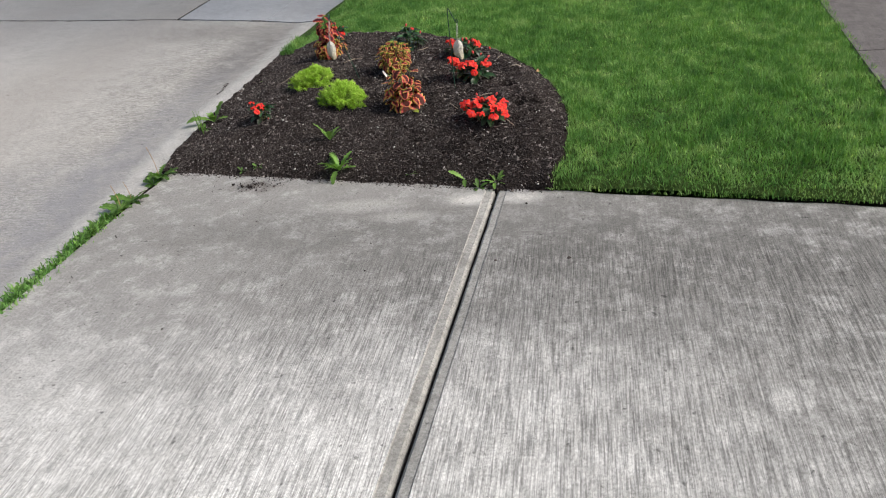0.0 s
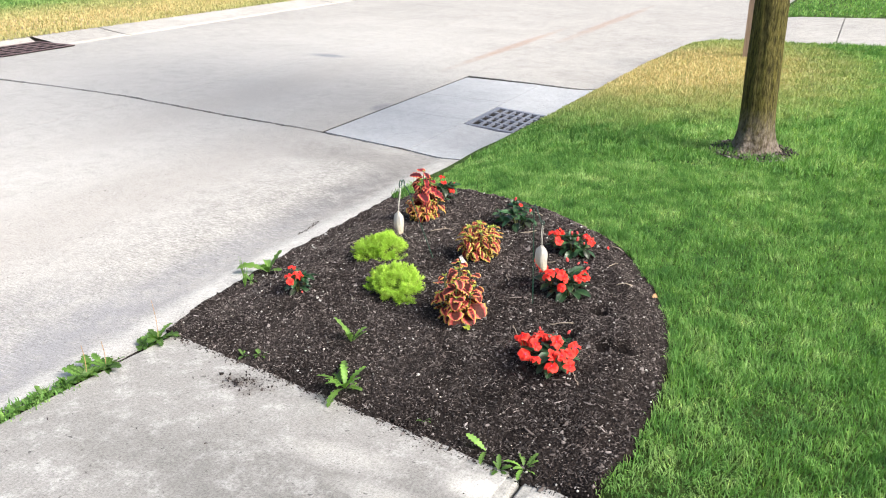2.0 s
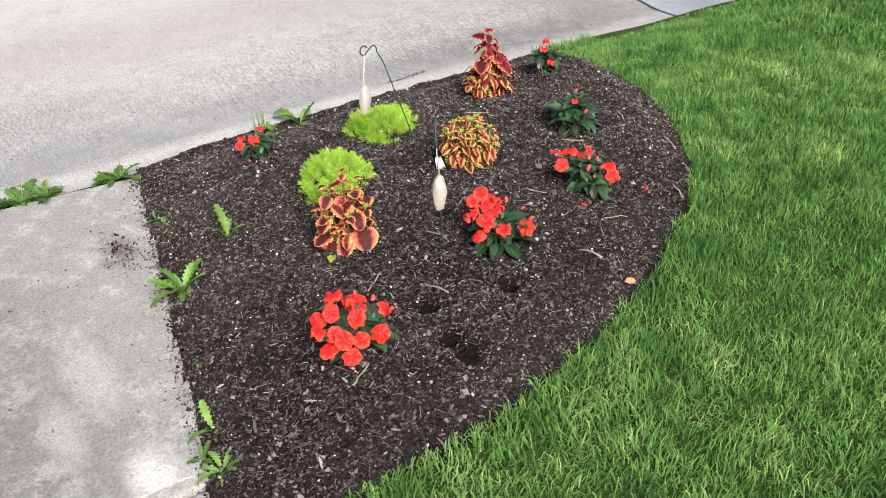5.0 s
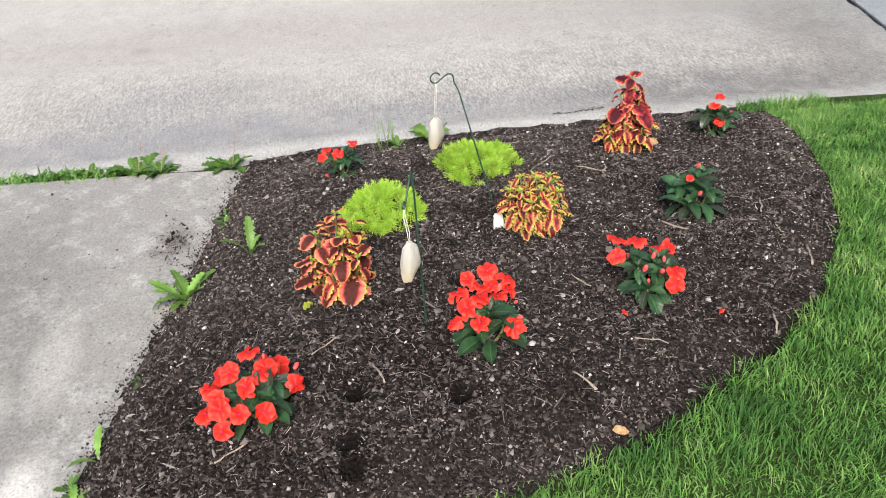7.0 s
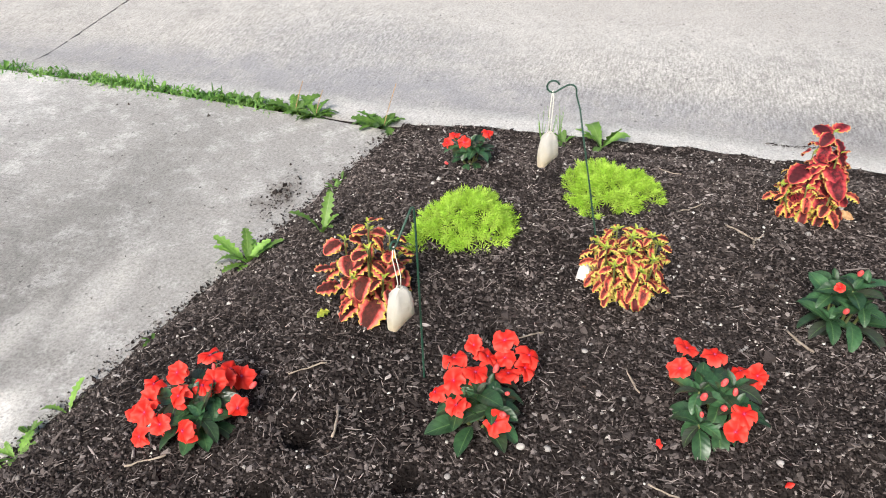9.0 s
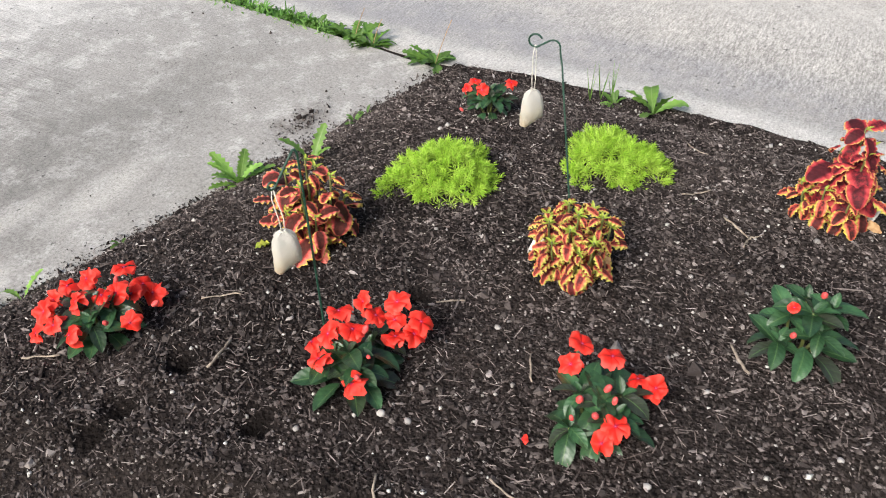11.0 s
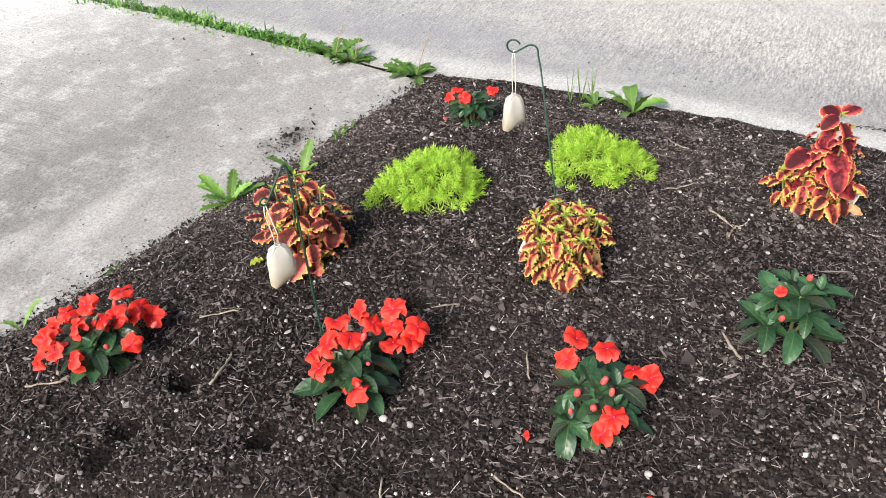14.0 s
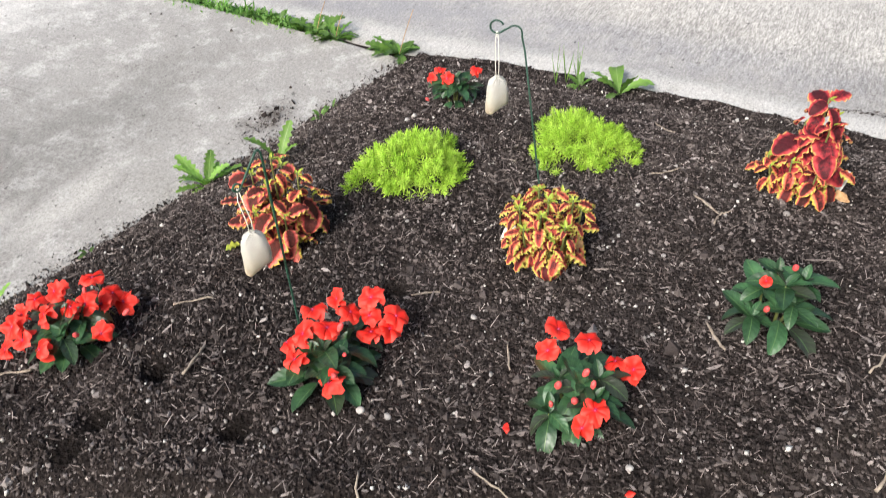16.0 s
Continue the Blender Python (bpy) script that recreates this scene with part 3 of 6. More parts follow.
# ---- the flower bed ----
outline = []
for x in np.linspace(2.0, 0.0, 90):
    outline.append((x, edge_y(x) - 0.01 + 0.034 * fuzz(x, 1, 7) + 0.018 * fuzz(x, 1, 25)))
for y in np.linspace(0.02, 2.2, 80):
    outline.append((kerb_x(y) - 0.012 + (0.007 * fuzz(0, y, 6) + 0.012 * fuzz(0, y, 26)), y))
rim = RIM[::-1]
for k in range(len(rim) - 1):
    for s in range(6):
        f = s / 6
        outline.append((rim[k][0] * (1 - f) + rim[k + 1][0] * f + 0.015, rim[k][1] * (1 - f) + rim[k + 1][1] * f + 0.01))
rows = []
for k in np.linspace(0, 1, 90):
    s = k ** 0.8
    row = []
    for x, y in outline + outline[:1]:
        px, py = 1.0 + (x - 1.0) * s, 0.75 + (y - 0.75) * s
        z = ground_z(px, py)
        if k == 1:
            z = min(z, max(0.0, 0.03 * px)) - 0.02 if rim_gap(x, y) > 0.05 else z - 0.05
        row.append(Vector((px, py, z)))
    rows.append(row)
bm = sheet(rows)
bmesh.ops.remove_doubles(bm, verts=bm.verts, dist=0.0002)
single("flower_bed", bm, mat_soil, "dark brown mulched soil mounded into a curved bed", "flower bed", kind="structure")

# ---- plant materials ----
def uv_of(m):
    n = m.node("ShaderNodeUVMap")
    return m.axis(0, n.outputs[0]), m.axis(1, n.outputs[0])


def side_of(m, v):
    """0 on a leaf's midrib, 1 at its margin."""
    return m.sums("ABSOLUTE", m.sums("SUBTRACT", m.sums("MULTIPLY", v, 2.0), 1.0))


def leaf_green(name, dark, light, rib, rough=0.42, share=0.25, veins=26.0, bronze=None):
    m = Nodes(name, rough, 0.45)
    u, v = uv_of(m)
    s = side_of(m, v)
    wave = m.sums("SINE", m.sums("MULTIPLY", m.sums("SUBTRACT", u, m.sums("MULTIPLY", s, 0.22)), veins))
    c = m.ramp(m.noise(30, 4, 0.6), (0.3, dark), (0.7, light))
    c = m.mix(0.55, c, m.mix(1.0, c, m.ramp(m.piece(), (0.0, 0.5), (0.6, 1.0), (1.0, 2.1)), "MULTIPLY"))
    if bronze:
        c = m.mix(m.ramp(m.piece(), (0.12, 0.7), (0.2, 0.0)), c, bronze)
    c = m.mix(m.ramp(wave, (0.86, 0.0), (0.98, 0.16)), c, rib)
    c = m.mix(m.ramp(s, (0.02, 0.8), (0.09, 0.0)), c, rib)
    m.colour(c)
    m.bump(m.sums("ADD", m.sums("MULTIPLY", wave, -0.3), m.noise(200, 2)), 0.0010, 0.5)
    m.thin(m.mix(1.0, c, (1.3, 1.5, 0.6), "MULTIPLY"), share)
    return m.mat


mat_leaf = leaf_green("impatiens_leaf", (0.012, 0.037, 0.018), (0.038, 0.095, 0.038), (0.09, 0.16, 0.06), 0.34, 0.12, 34.0, (0.036, 0.034, 0.028))
mat_weed = leaf_green("weed_leaf", (0.11, 0.23, 0.045), (0.22, 0.38, 0.08), (0.26, 0.36, 0.13), 0.5, 0.35, 30)
mat_strip_weed = leaf_green("gutter_weed_leaf", (0.05, 0.12, 0.022), (0.12, 0.23, 0.042), (0.15, 0.24, 0.07), 0.55, 0.3, 30)

m = Nodes("scarlet_petal", 0.5, 0.3)
u, v = uv_of(m)
c = m.ramp(m.sums("ADD", u, m.sums("MULTIPLY", m.sums("SUBTRACT", m.noise(60, 3), 0.5), 0.25)), (0.05, (0.45, 0.015, 0.07)), (0.22, (0.74, 0.020, 0.014)), (0.7, (0.86, 0.036, 0.022)), (1.0, (0.92, 0.085, 0.06)))
c = m.mix(0.35, c, m.mix(1.0, c, m.ramp(m.piece(), (0.0, 0.62), (1.0, 1.15)), "MULTIPLY"))
m.colour(c)
m.bump(m.noise(150, 3), 0.0006, 0.4)
m.thin(m.mix(1.0, c, (1.0, 0.9, 0.8), "MULTIPLY"), 0.3)
mat_petal = m.mat
m = Nodes("bud_pink", 0.5, 0.3)
m.colour(m.ramp(m.noise(90, 3), (0.3, (0.6, 0.04, 0.05)), (0.7, (0.75, 0.14, 0.12))))
mat_bud = m.mat
m = Nodes("flower_eye", 0.6, 0.3)
m.colour(m.ramp(m.noise(200, 2), (0.3, (0.34, 0.02, 0.12)), (0.7, (0.60, 0.12, 0.24))))
mat_eye = m.mat
m = Nodes("green_stem", 0.5, 0.4)
m.colour(m.ramp(m.noise(40, 3), (0.3, (0.09, 0.10, 0.03)), (0.7, (0.17, 0.19, 0.06))))
mat_stem = m.mat


def coleus(name, margin, lime, band, flesh, heart, stops, dark=0.6):
    """stops: where heart, flesh and band end, from midrib to margin; dark: the share of leaves with a dark heart."""
    m = Nodes(name, 0.6, 0.14)
    u, v = uv_of(m)
    s = side_of(m, v)
    n = m.node("ShaderNodeUVMap")
    n.uv_map = "Rim"
    rim_ = m.axis(0, n.outputs[0])
    d = m.sums("ADD", rim_, m.sums("MULTIPLY", m.sums("SUBTRACT", m.noise(75, 4, 0.7), 0.5), 0.34))
    d = m.sums("ADD", d, m.sums("MULTIPLY", m.sums("SUBTRACT", m.piece(), 0.5), 0.22))
    vein = m.sums("SINE", m.sums("MULTIPLY", m.sums("SUBTRACT", u, m.sums("MULTIPLY", s, 0.25)), 42.0))
    mottled = m.sums("ADD", m.sums("MULTIPLY", vein, 0.02), m.noise(85, 4, 0.75))
    middle = m.mix(m.ramp(mottled, (0.44, 0.0), (0.60, 1.0)), heart, flesh)
    middle = m.mix(m.ramp(m.piece(), (dark - 0.12, 0.92), (dark + 0.12, 0.2)), middle, heart)
    c = m.mix(m.ramp(d, (stops[0] - 0.12, 0.0), (stops[0] + 0.08, 1.0)), middle, m.ramp(d, (stops[0], flesh), (stops[1], band)))
    edge = m.sums("ADD", rim_, m.sums("MULTIPLY", m.sums("SUBTRACT", m.noise(140, 3, 0.6), 0.5), 0.10))
    c = m.mix(m.ramp(edge, (stops[2] - 0.06, 0.0), (stops[2] + 0.03, 1.0)), c, m.mix(m.ramp(m.noise(28, 2), (0.42, 0.0), (0.58, 1.0)), margin, lime))
    c = m.mix(m.ramp(vein, (0.88, 0.0), (0.99, 0.16)), c, m.mix(1.0, c, (0.5, 0.4, 0.4), "MULTIPLY"))
    c = m.mix(0.45, c, m.mix(1.0, c, m.ramp(m.noise(150, 3, 0.7), (0.3, 0.65), (0.7, 1.3)), "MULTIPLY"))
    m.colour(c)
    m.bump(m.sums("ADD", m.sums("MULTIPLY", vein, -0.25), m.noise(170, 3)), 0.0009, 0.5)
    m.thin(c, 0.16)
    return m.mat


mat_coleus_dark = coleus("coleus_maroon", (0.66, 0.45, 0.10), (0.40, 0.42, 0.07), (0.70, 0.20, 0.15), (0.54, 0.070, 0.065), (0.065, 0.022, 0.018), (0.52, 0.76, 0.90), 0.8)
mat_coleus_gold = coleus("coleus_gold", (0.60, 0.45, 0.12), (0.42, 0.44, 0.09), (0.62, 0.21, 0.11), (0.48, 0.075, 0.055), (0.085, 0.018, 0.020), (0.38, 0.58, 0.70), 0.45)
mat_coleus_red = coleus("coleus_red", (0.64, 0.40, 0.13), (0.62, 0.30, 0.12), (0.52, 0.075, 0.075), (0.32, 0.028, 0.040), (0.060, 0.013, 0.017), (0.50, 0.84, 0.92), 0.35)
mat_coleus_low = coleus("coleus_low_leaves", (0.66, 0.48, 0.10), (0.50, 0.46, 0.08), (0.66, 0.20, 0.11), (0.48, 0.060, 0.055), (0.050, 0.018, 0.016), (0.46, 0.66, 0.80), 0.6)
m = Nodes("coleus_sprout", 0.5, 0.3)
c = m.ramp(m.noise(60, 3), (0.3, (0.22, 0.36, 0.05)), (0.7, (0.52, 0.52, 0.08)))
m.colour(c)
m.thin(c, 0.3)
mat_sprout = m.mat
m = Nodes("sedum_needle", 0.5, 0.35)
c = m.ramp(m.piece(), (0.0, (0.33, 0.56, 0.045)), (0.5, (0.48, 0.72, 0.085)), (1.0, (0.60, 0.80, 0.15)))
# Sprigs darken towards their base: shade between them painted into the colour
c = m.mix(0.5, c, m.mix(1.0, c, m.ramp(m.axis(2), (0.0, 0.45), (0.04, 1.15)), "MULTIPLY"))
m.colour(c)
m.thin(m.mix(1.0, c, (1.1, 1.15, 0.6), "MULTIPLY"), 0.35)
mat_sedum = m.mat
m = Nodes("sedum_mound", 0.8, 0.2)
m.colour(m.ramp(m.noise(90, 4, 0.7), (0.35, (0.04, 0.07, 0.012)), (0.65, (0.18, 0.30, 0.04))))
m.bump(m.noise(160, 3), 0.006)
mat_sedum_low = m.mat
m = Nodes("dry_leaf", 0.7, 0.2)
c = m.ramp(m.noise(70, 4), (0.3, (0.26, 0.15, 0.07)), (0.7, (0.5, 0.33, 0.18)))
m.colour(c)
mat_dry = m.mat

m = Nodes("wood_chip", 0.9, 0.15)
c = m.ramp(m.island(), (0.0, (0.0189, 0.0153, 0.0147)), (0.55, (0.0637, 0.0531, 0.0496)), (0.82, (0.1322, 0.1121, 0.1050)), (0.95, (0.2301, 0.2006, 0.1900)), (1.0, (0.4248, 0.3835, 0.3658)))
c = m.mix(0.6, c, m.mix(1.0, c, m.ramp(m.noise(155.2000, 3.6000, 0.6370), (0.3, 0.45), (0.7, 1.4)), "MULTIPLY"))
m.colour(c)
m.bump(m.noise(300, 3), 0.0012)
mat_chip = m.mat
m = Nodes("soil_crumb", 0.95, 0.05)
c = m.ramp(m.island(), (0.0, (0.014, 0.0113, 0.0107)), (0.55, (0.050, 0.0413, 0.0390)), (0.92, (0.122, 0.104, 0.098)), (1.0, (0.25, 0.222, 0.211)))
m.colour(m.mix(1.0, c, m.ramp(m.noise(3.4, 4, 0.6), (0.36, 0.62), (0.60, 1.25)), "MULTIPLY"))
m.bump(m.noise(400, 3), 0.001)
mat_crumb = m.mat
m = Nodes("bark_fibre", 0.9, 0.15)
c = m.ramp(m.island(), (0.0, (0.0462, 0.0374, 0.0341)), (0.5, (0.1155, 0.0957, 0.0891)), (0.9, (0.2200, 0.1870, 0.1738)), (1.0, (0.4180, 0.3685, 0.3465)))
m.colour(c)
mat_fibre = m.mat
m = Nodes("pebble_stone", 0.75, 0.3)
c = m.ramp(m.island(), (0.0, (0.16, 0.145, 0.135)), (0.5, (0.36, 0.34, 0.32)), (1.0, (0.66, 0.64, 0.60)))
m.colour(m.mix(0.4, c, m.mix(1.0, c, m.ramp(m.noise(120, 3), (0.3, 0.6), (0.7, 1.2)), "MULTIPLY")))
mat_pebble = m.mat
m = Nodes("pale_stone", 0.75, 0.3)
c = m.ramp(m.piece(), (0.0, (0.22, 0.205, 0.195)), (1.0, (0.50, 0.48, 0.455)))
m.colour(m.mix(0.4, c, m.mix(1.0, c, m.ramp(m.noise(120, 3), (0.3, 0.6), (0.7, 1.2)), "MULTIPLY")))
mat_stone = m.mat
m = Nodes("dry_stick", 0.85, 0.2)
m.colour(m.ramp(m.noise(90, 4), (0.3, (0.17, 0.135, 0.105)), (0.7, (0.42, 0.36, 0.29))))
m.bump(m.noise(220, 3), 0.001)
mat_stick = m.mat
m = Nodes("green_coated_wire", 0.4, 0.5)
m.colour(m.ramp(m.noise(80, 3), (0.3, (0.008, 0.035, 0.022)), (0.7, (0.02, 0.075, 0.05))))
mat_wire = m.mat
m = Nodes("muslin_cloth", 0.9, 0.1)
weave = m.sums("ADD", m.sums("SINE", m.sums("MULTIPLY", m.axis(0), 4200.0)), m.sums("SINE", m.sums("MULTIPLY", m.axis(2), 4200.0)))
c = m.ramp(m.sums("ADD", m.sums("MULTIPLY", m.axis(2), 9.0), m.sums("MULTIPLY", m.noise(45, 3), 0.5)), (0.12, (0.86, 0.72, 0.50)), (0.45, (0.95, 0.89, 0.75)), (0.8, (0.97, 0.94, 0.87)))
m.colour(c)
m.bump(m.sums("ADD", weave, m.sums("MULTIPLY", m.noise(60, 4), 9.0)), 0.0012, 0.8)
m.thin(c, 0.22)
mat_cloth = m.mat
m = Nodes("white_string", 0.9, 0.1)
m.colour(m.ramp(m.noise(300, 2), (0.3, (0.6, 0.57, 0.5)), (0.7, (0.8, 0.78, 0.72))))
mat_string = m.mat
m = Nodes("white_plastic_label", 0.45, 0.4)
m.colour(m.ramp(m.noise(50, 4), (0.35, (0.5, 0.48, 0.45)), (0.6, (0.82, 0.81, 0.79))))
mat_label = m.mat
m = Nodes("cast_iron", 0.6, 0.5)
c = m.ramp(m.noise(25, 5, 0.7), (0.3, (0.12, 0.13, 0.165)), (0.6, (0.20, 0.215, 0.26)), (0.8, (0.22, 0.19, 0.19)))
m.colour(c)
m.bump(m.noise(180, 3), 0.002)
mat_iron = m.mat
m = Nodes("rusty_iron", 0.7, 0.4)
m.colour(m.ramp(m.noise(25, 5, 0.7), (0.3, (0.11, 0.07, 0.075)), (0.7, (0.22, 0.15, 0.15))))
m.bump(m.noise(180, 3), 0.002)
mat_rust = m.mat
# Near-black colour holds the shade inside the drains
m = Nodes("shaded_pit", 0.9, 0.1)
m.colour(m.ramp(m.noise(20, 3), (0.3, (0.006, 0.006, 0.006)), (0.7, (0.02, 0.018, 0.017))))
mat_pit = m.mat
m = Nodes("mossy_bark", 0.9, 0.15)
groove = m.noise(1.0, 5, 0.65, m.mapped((80, 80, 15)))
moss = m.noise(1.0, 4, 0.6, m.mapped((22, 22, 2.6)))
c = m.ramp(groove, (0.36, (0.022, 0.019, 0.011)), (0.5, (0.07, 0.062, 0.03)), (0.66, (0.13, 0.115, 0.06)))
c = m.mix(m.ramp(moss, (0.3, 0.35), (0.66, 0.9)), c, m.ramp(groove, (0.36, (0.030, 0.027, 0.008)), (0.5, (0.095, 0.085, 0.02)), (0.66, (0.19, 0.165, 0.04))))
c = m.mix(m.ramp(m.sums("ADD", m.axis(2), m.sums("MULTIPLY", m.noise(9, 3), 0.25)), (0.22, 0.75), (0.5, 0.0)), c, m.ramp(m.noise(30, 4), (0.35, (0.07, 0.05, 0.045)), (0.65, (0.30, 0.25, 0.23))))
m.colour(c)
m.bump(m.sums("ADD", groove, m.sums("MULTIPLY", m.noise(70, 4), 0.3)), 0.02)
mat_bark = m.mat
m = Nodes("tree_leaf", 0.5, 0.3)
c = m.ramp(m.island(), (0.0, (0.03, 0.07, 0.016)), (1.0, (0.08, 0.15, 0.035)))
m.colour(c)
m.thin(c, 0.4)
mat_crown = m.mat
m = Nodes("weathered_timber", 0.85, 0.2)
c = m.ramp(m.noise(1.0, 4, 0.6, m.mapped((60, 60, 4))), (0.3, (0.24, 0.17, 0.125)), (0.7, (0.42, 0.31, 0.24)))
m.colour(c)
m.bump(m.noise(1.0, 4, 0.6, m.mapped((90, 90, 5))), 0.003)
mat_timber = m.mat
m = Nodes("dark_painted_steel", 0.45, 0.5)
m.colour(m.ramp(m.noise(14, 4), (0.3, (0.05, 0.05, 0.052)), (0.7, (0.09, 0.088, 0.085))))
mat_box = m.mat
m = Nodes("teal_paint", 0.45, 0.5)
m.colour(m.ramp(m.noise(12, 4), (0.3, (0.02, 0.13, 0.12)), (0.7, (0.045, 0.21, 0.19))))
mat_teal = m.mat


# ---- shapes shared by the plants ----
def tube(points, radii, sides=6, cap=True):
    bm = bmesh.new()
    pts = [Vector(p) for p in points]
    if not isinstance(radii, (list, tuple)):
        radii = [radii] * len(pts)
    rings, ref = [], None
    for i, p in enumerate(pts):
        way = (pts[min(i + 1, len(pts) - 1)] - pts[max(i - 1, 0)]).normalized()
        if ref is None:
            ref = way.orthogonal().normalized()
        ref = (ref - way * ref.dot(way)).normalized()
        other = way.cross(ref)
        rings.append([bm.verts.new(p + (ref * math.cos(a) + other * math.sin(a)) * radii[i]) for a in (2 * math.pi * k / sides for k in range(sides))])
    for a, b in zip(rings, rings[1:]):
        for k in range(sides):
            bm.faces.new((a[k], a[(k + 1) % sides], b[(k + 1) % sides], b[k]))
    if cap:
        bm.faces.new(rings[0][::-1])
        bm.faces.new(rings[-1])
    return bm


def curved(a, b, sag, n=6):
    """Places on a bowed line from a to b."""
    a, b, sag = Vector(a), Vector(b), Vector(sag)
    return [a.lerp(b, k / n) + sag * math.sin(math.pi * k / n) for k in range(n + 1)]


def leaf_mesh(name, material, length, width, lead=0.7, trail=0.9, droop=0.8, fold=0.25, teeth=0.0, ruffle=0.0, rows=9, twist=0.0, lobes=0.0):
    """A leaf from the origin along x: bowed, folded on its midrib, with a toothed or waved margin."""
    bm = bmesh.new()
    uv = bm.loops.layers.uv.new("UVMap")
    peak = max((t ** lead) * ((1 - t) ** trail) for t in np.linspace(0.01, 0.99, 99))
    x = z = 0.0
    grid = []
    for i in range(rows + 1):
        t = i / rows
        ang = -droop * t
        if i:
            x += math.cos(ang) * length / rows
            z += math.sin(ang) * length / rows
        w = width * 0.5 * (t ** lead) * (max(0.0, 1 - t) ** trail) / peak
        w = max(w, 0.0012 if i < rows else 0.0004)
        if teeth and 0 < i < rows:
            w *= 1 + teeth * (1 if i % 2 else -1)
        if lobes and 0 < i < rows:
            w *= 1 + lobes * math.sin(i * 2.2)
        row = []
        for k in range(5):
            s = (k - 2) / 2
            rz = fold * abs(s) * w + ruffle * w * math.sin(i * 1.9 + k * 2.4) * abs(s)
            y = s * w
            row.append((bm.verts.new((x - math.sin(ang) * rz * 0 + 0.15 * w * abs(s), y * math.cos(twist * t) - rz * math.sin(twist * t), z + rz + y * math.sin(twist * t))), (t, (s + 1) / 2)))
        grid.append(row)
    for a, b in zip(grid, grid[1:]):
        for k in range(4):
            corners = (a[k], b[k], b[k + 1], a[k + 1])
            f = bm.faces.new([c[0] for c in corners])
            for loop, c in zip(f.loops, corners):
                loop[uv].uv = c[1]
    return mesh_of(name, bm, material)


def aim(place, azimuth, rise, roll=0.0, size=1.0):
    """The pose of a leaf at a place: azimuth and rise in radians."""
    return Matrix.Translation(place) @ Matrix.Rotation(azimuth, 4, "Z") @ Matrix.Rotation(-rise, 4, "Y") @ Matrix.Rotation(roll, 4, "X") @ Matrix.Scale(size, 4)


def facing(place, way, spin, size=1.0):
    return Matrix.Translation(place) @ Vector(way).to_track_quat("Z", "Y").to_matrix().to_4x4() @ Matrix.Rotation(spin, 4, "Z") @ Matrix.Scale(size, 4)


def petal_mesh(seed, cup):
    """A broad notched petal with a waved margin, from the eye along x."""
    bm = bmesh.new()
    uv = bm.loops.layers.uv.new("UVMap")
    grid = []
    for i in range(7):
        t = i / 6
        row = []
        for k in range(7):
            s = (k - 3) / 3
            ang = s * 1.02 * (t ** 0.2) * (0.94 if i == 6 else 1)
            notch = 1 - 0.14 * max(0.0, 1 - 2.4 * abs(s)) * (t ** 3) - 0.16 * abs(s) ** 3 + 0.05 * math.sin(6 * s + seed * 1.7) * t ** 2
            rr = 0.0272 * t * notch
            z = 0.002 + cup * 0.010 * t - 0.010 * (t ** 3) + 0.0062 * t * t * math.sin(5 * s + seed * 2.3) - 0.004 * t * s * s
            row.append((bm.verts.new((rr * math.cos(ang), rr * math.sin(ang), z)), (t, (s + 1) / 2)))
        grid.append(row)
    for a, b in zip(grid, grid[1:]):
        for k in range(6):
            corners = (a[k], b[k], b[k + 1], a[k + 1])
            f = bm.faces.new([c[0] for c in corners])
            for loop, c in zip(f.loops, corners):
                loop[uv].uv = c[1]
    bmesh.ops.remove_doubles(bm, verts=bm.verts, dist=0.00002)
    return mesh_of("petal", bm, mat_petal)


PETALS = [petal_mesh(s, c) for s, c in ((1, 0.2), (2, 0.8), (3, -0.3), (4, 0.5), (5, 1.1), (6, 0.0))]
STALK = mesh_of("flower", tube(curved((0, 0, 0.001), (0.008, 0.004, -0.042), (0.004, 0, 0)), [0.0016, 0.0013, 0.0012, 0.0012, 0.0012, 0.0012, 0.0013], 5), mat_stem)
bm = bmesh.new()
bmesh.ops.create_icosphere(bm, subdivisions=1, radius=0.0021, matrix=Matrix.Translation((0, 0, 0.0035)))
EYE_SPOT = mesh_of("eye", bm, mat_eye)


def add_flower(plant, m, rng, label=""):
    flower = part("flower", STALK, plant, m=m, label=label)
    lift = rng.uniform(-0.2, 0.5)
    for k in range(5):
        turn = Matrix.Rotation(2 * math.pi * k / 5 + rng.uniform(-0.14, 0.14), 4, "Z") @ Matrix.Rotation(-lift * 0.5 + rng.uniform(-0.2, 0.2), 4, "Y") @ Matrix.Rotation(rng.uniform(-0.2, 0.2), 4, "X")
        part("petal", rng.choice(PETALS), flower, m=Matrix.Translation((0, 0, 0.0006 * (k % 3))) @ turn @ Matrix.Scale(rng.uniform(0.88, 1.14), 4))
    part("eye", EYE_SPOT, flower)
    return flower

LEAVES = [leaf_mesh("leaf", mat_leaf, 0.080, 0.038, 0.72, 0.82, d, f, ruffle=r, rows=10) for d, f, r in ((0.5, 0.35, 0.05), (0.95, 0.3, 0.08), (0.25, 0.45, 0.05), (1.25, 0.22, 0.1))]
bm = bmesh.new()
bmesh.ops.create_uvsphere(bm, u_segments=8, v_segments=6, radius=0.006, matrix=Matrix.Diagonal((0.8, 0.8, 1.35, 1)))
BUD = mesh_of("bud", bm, mat_bud)


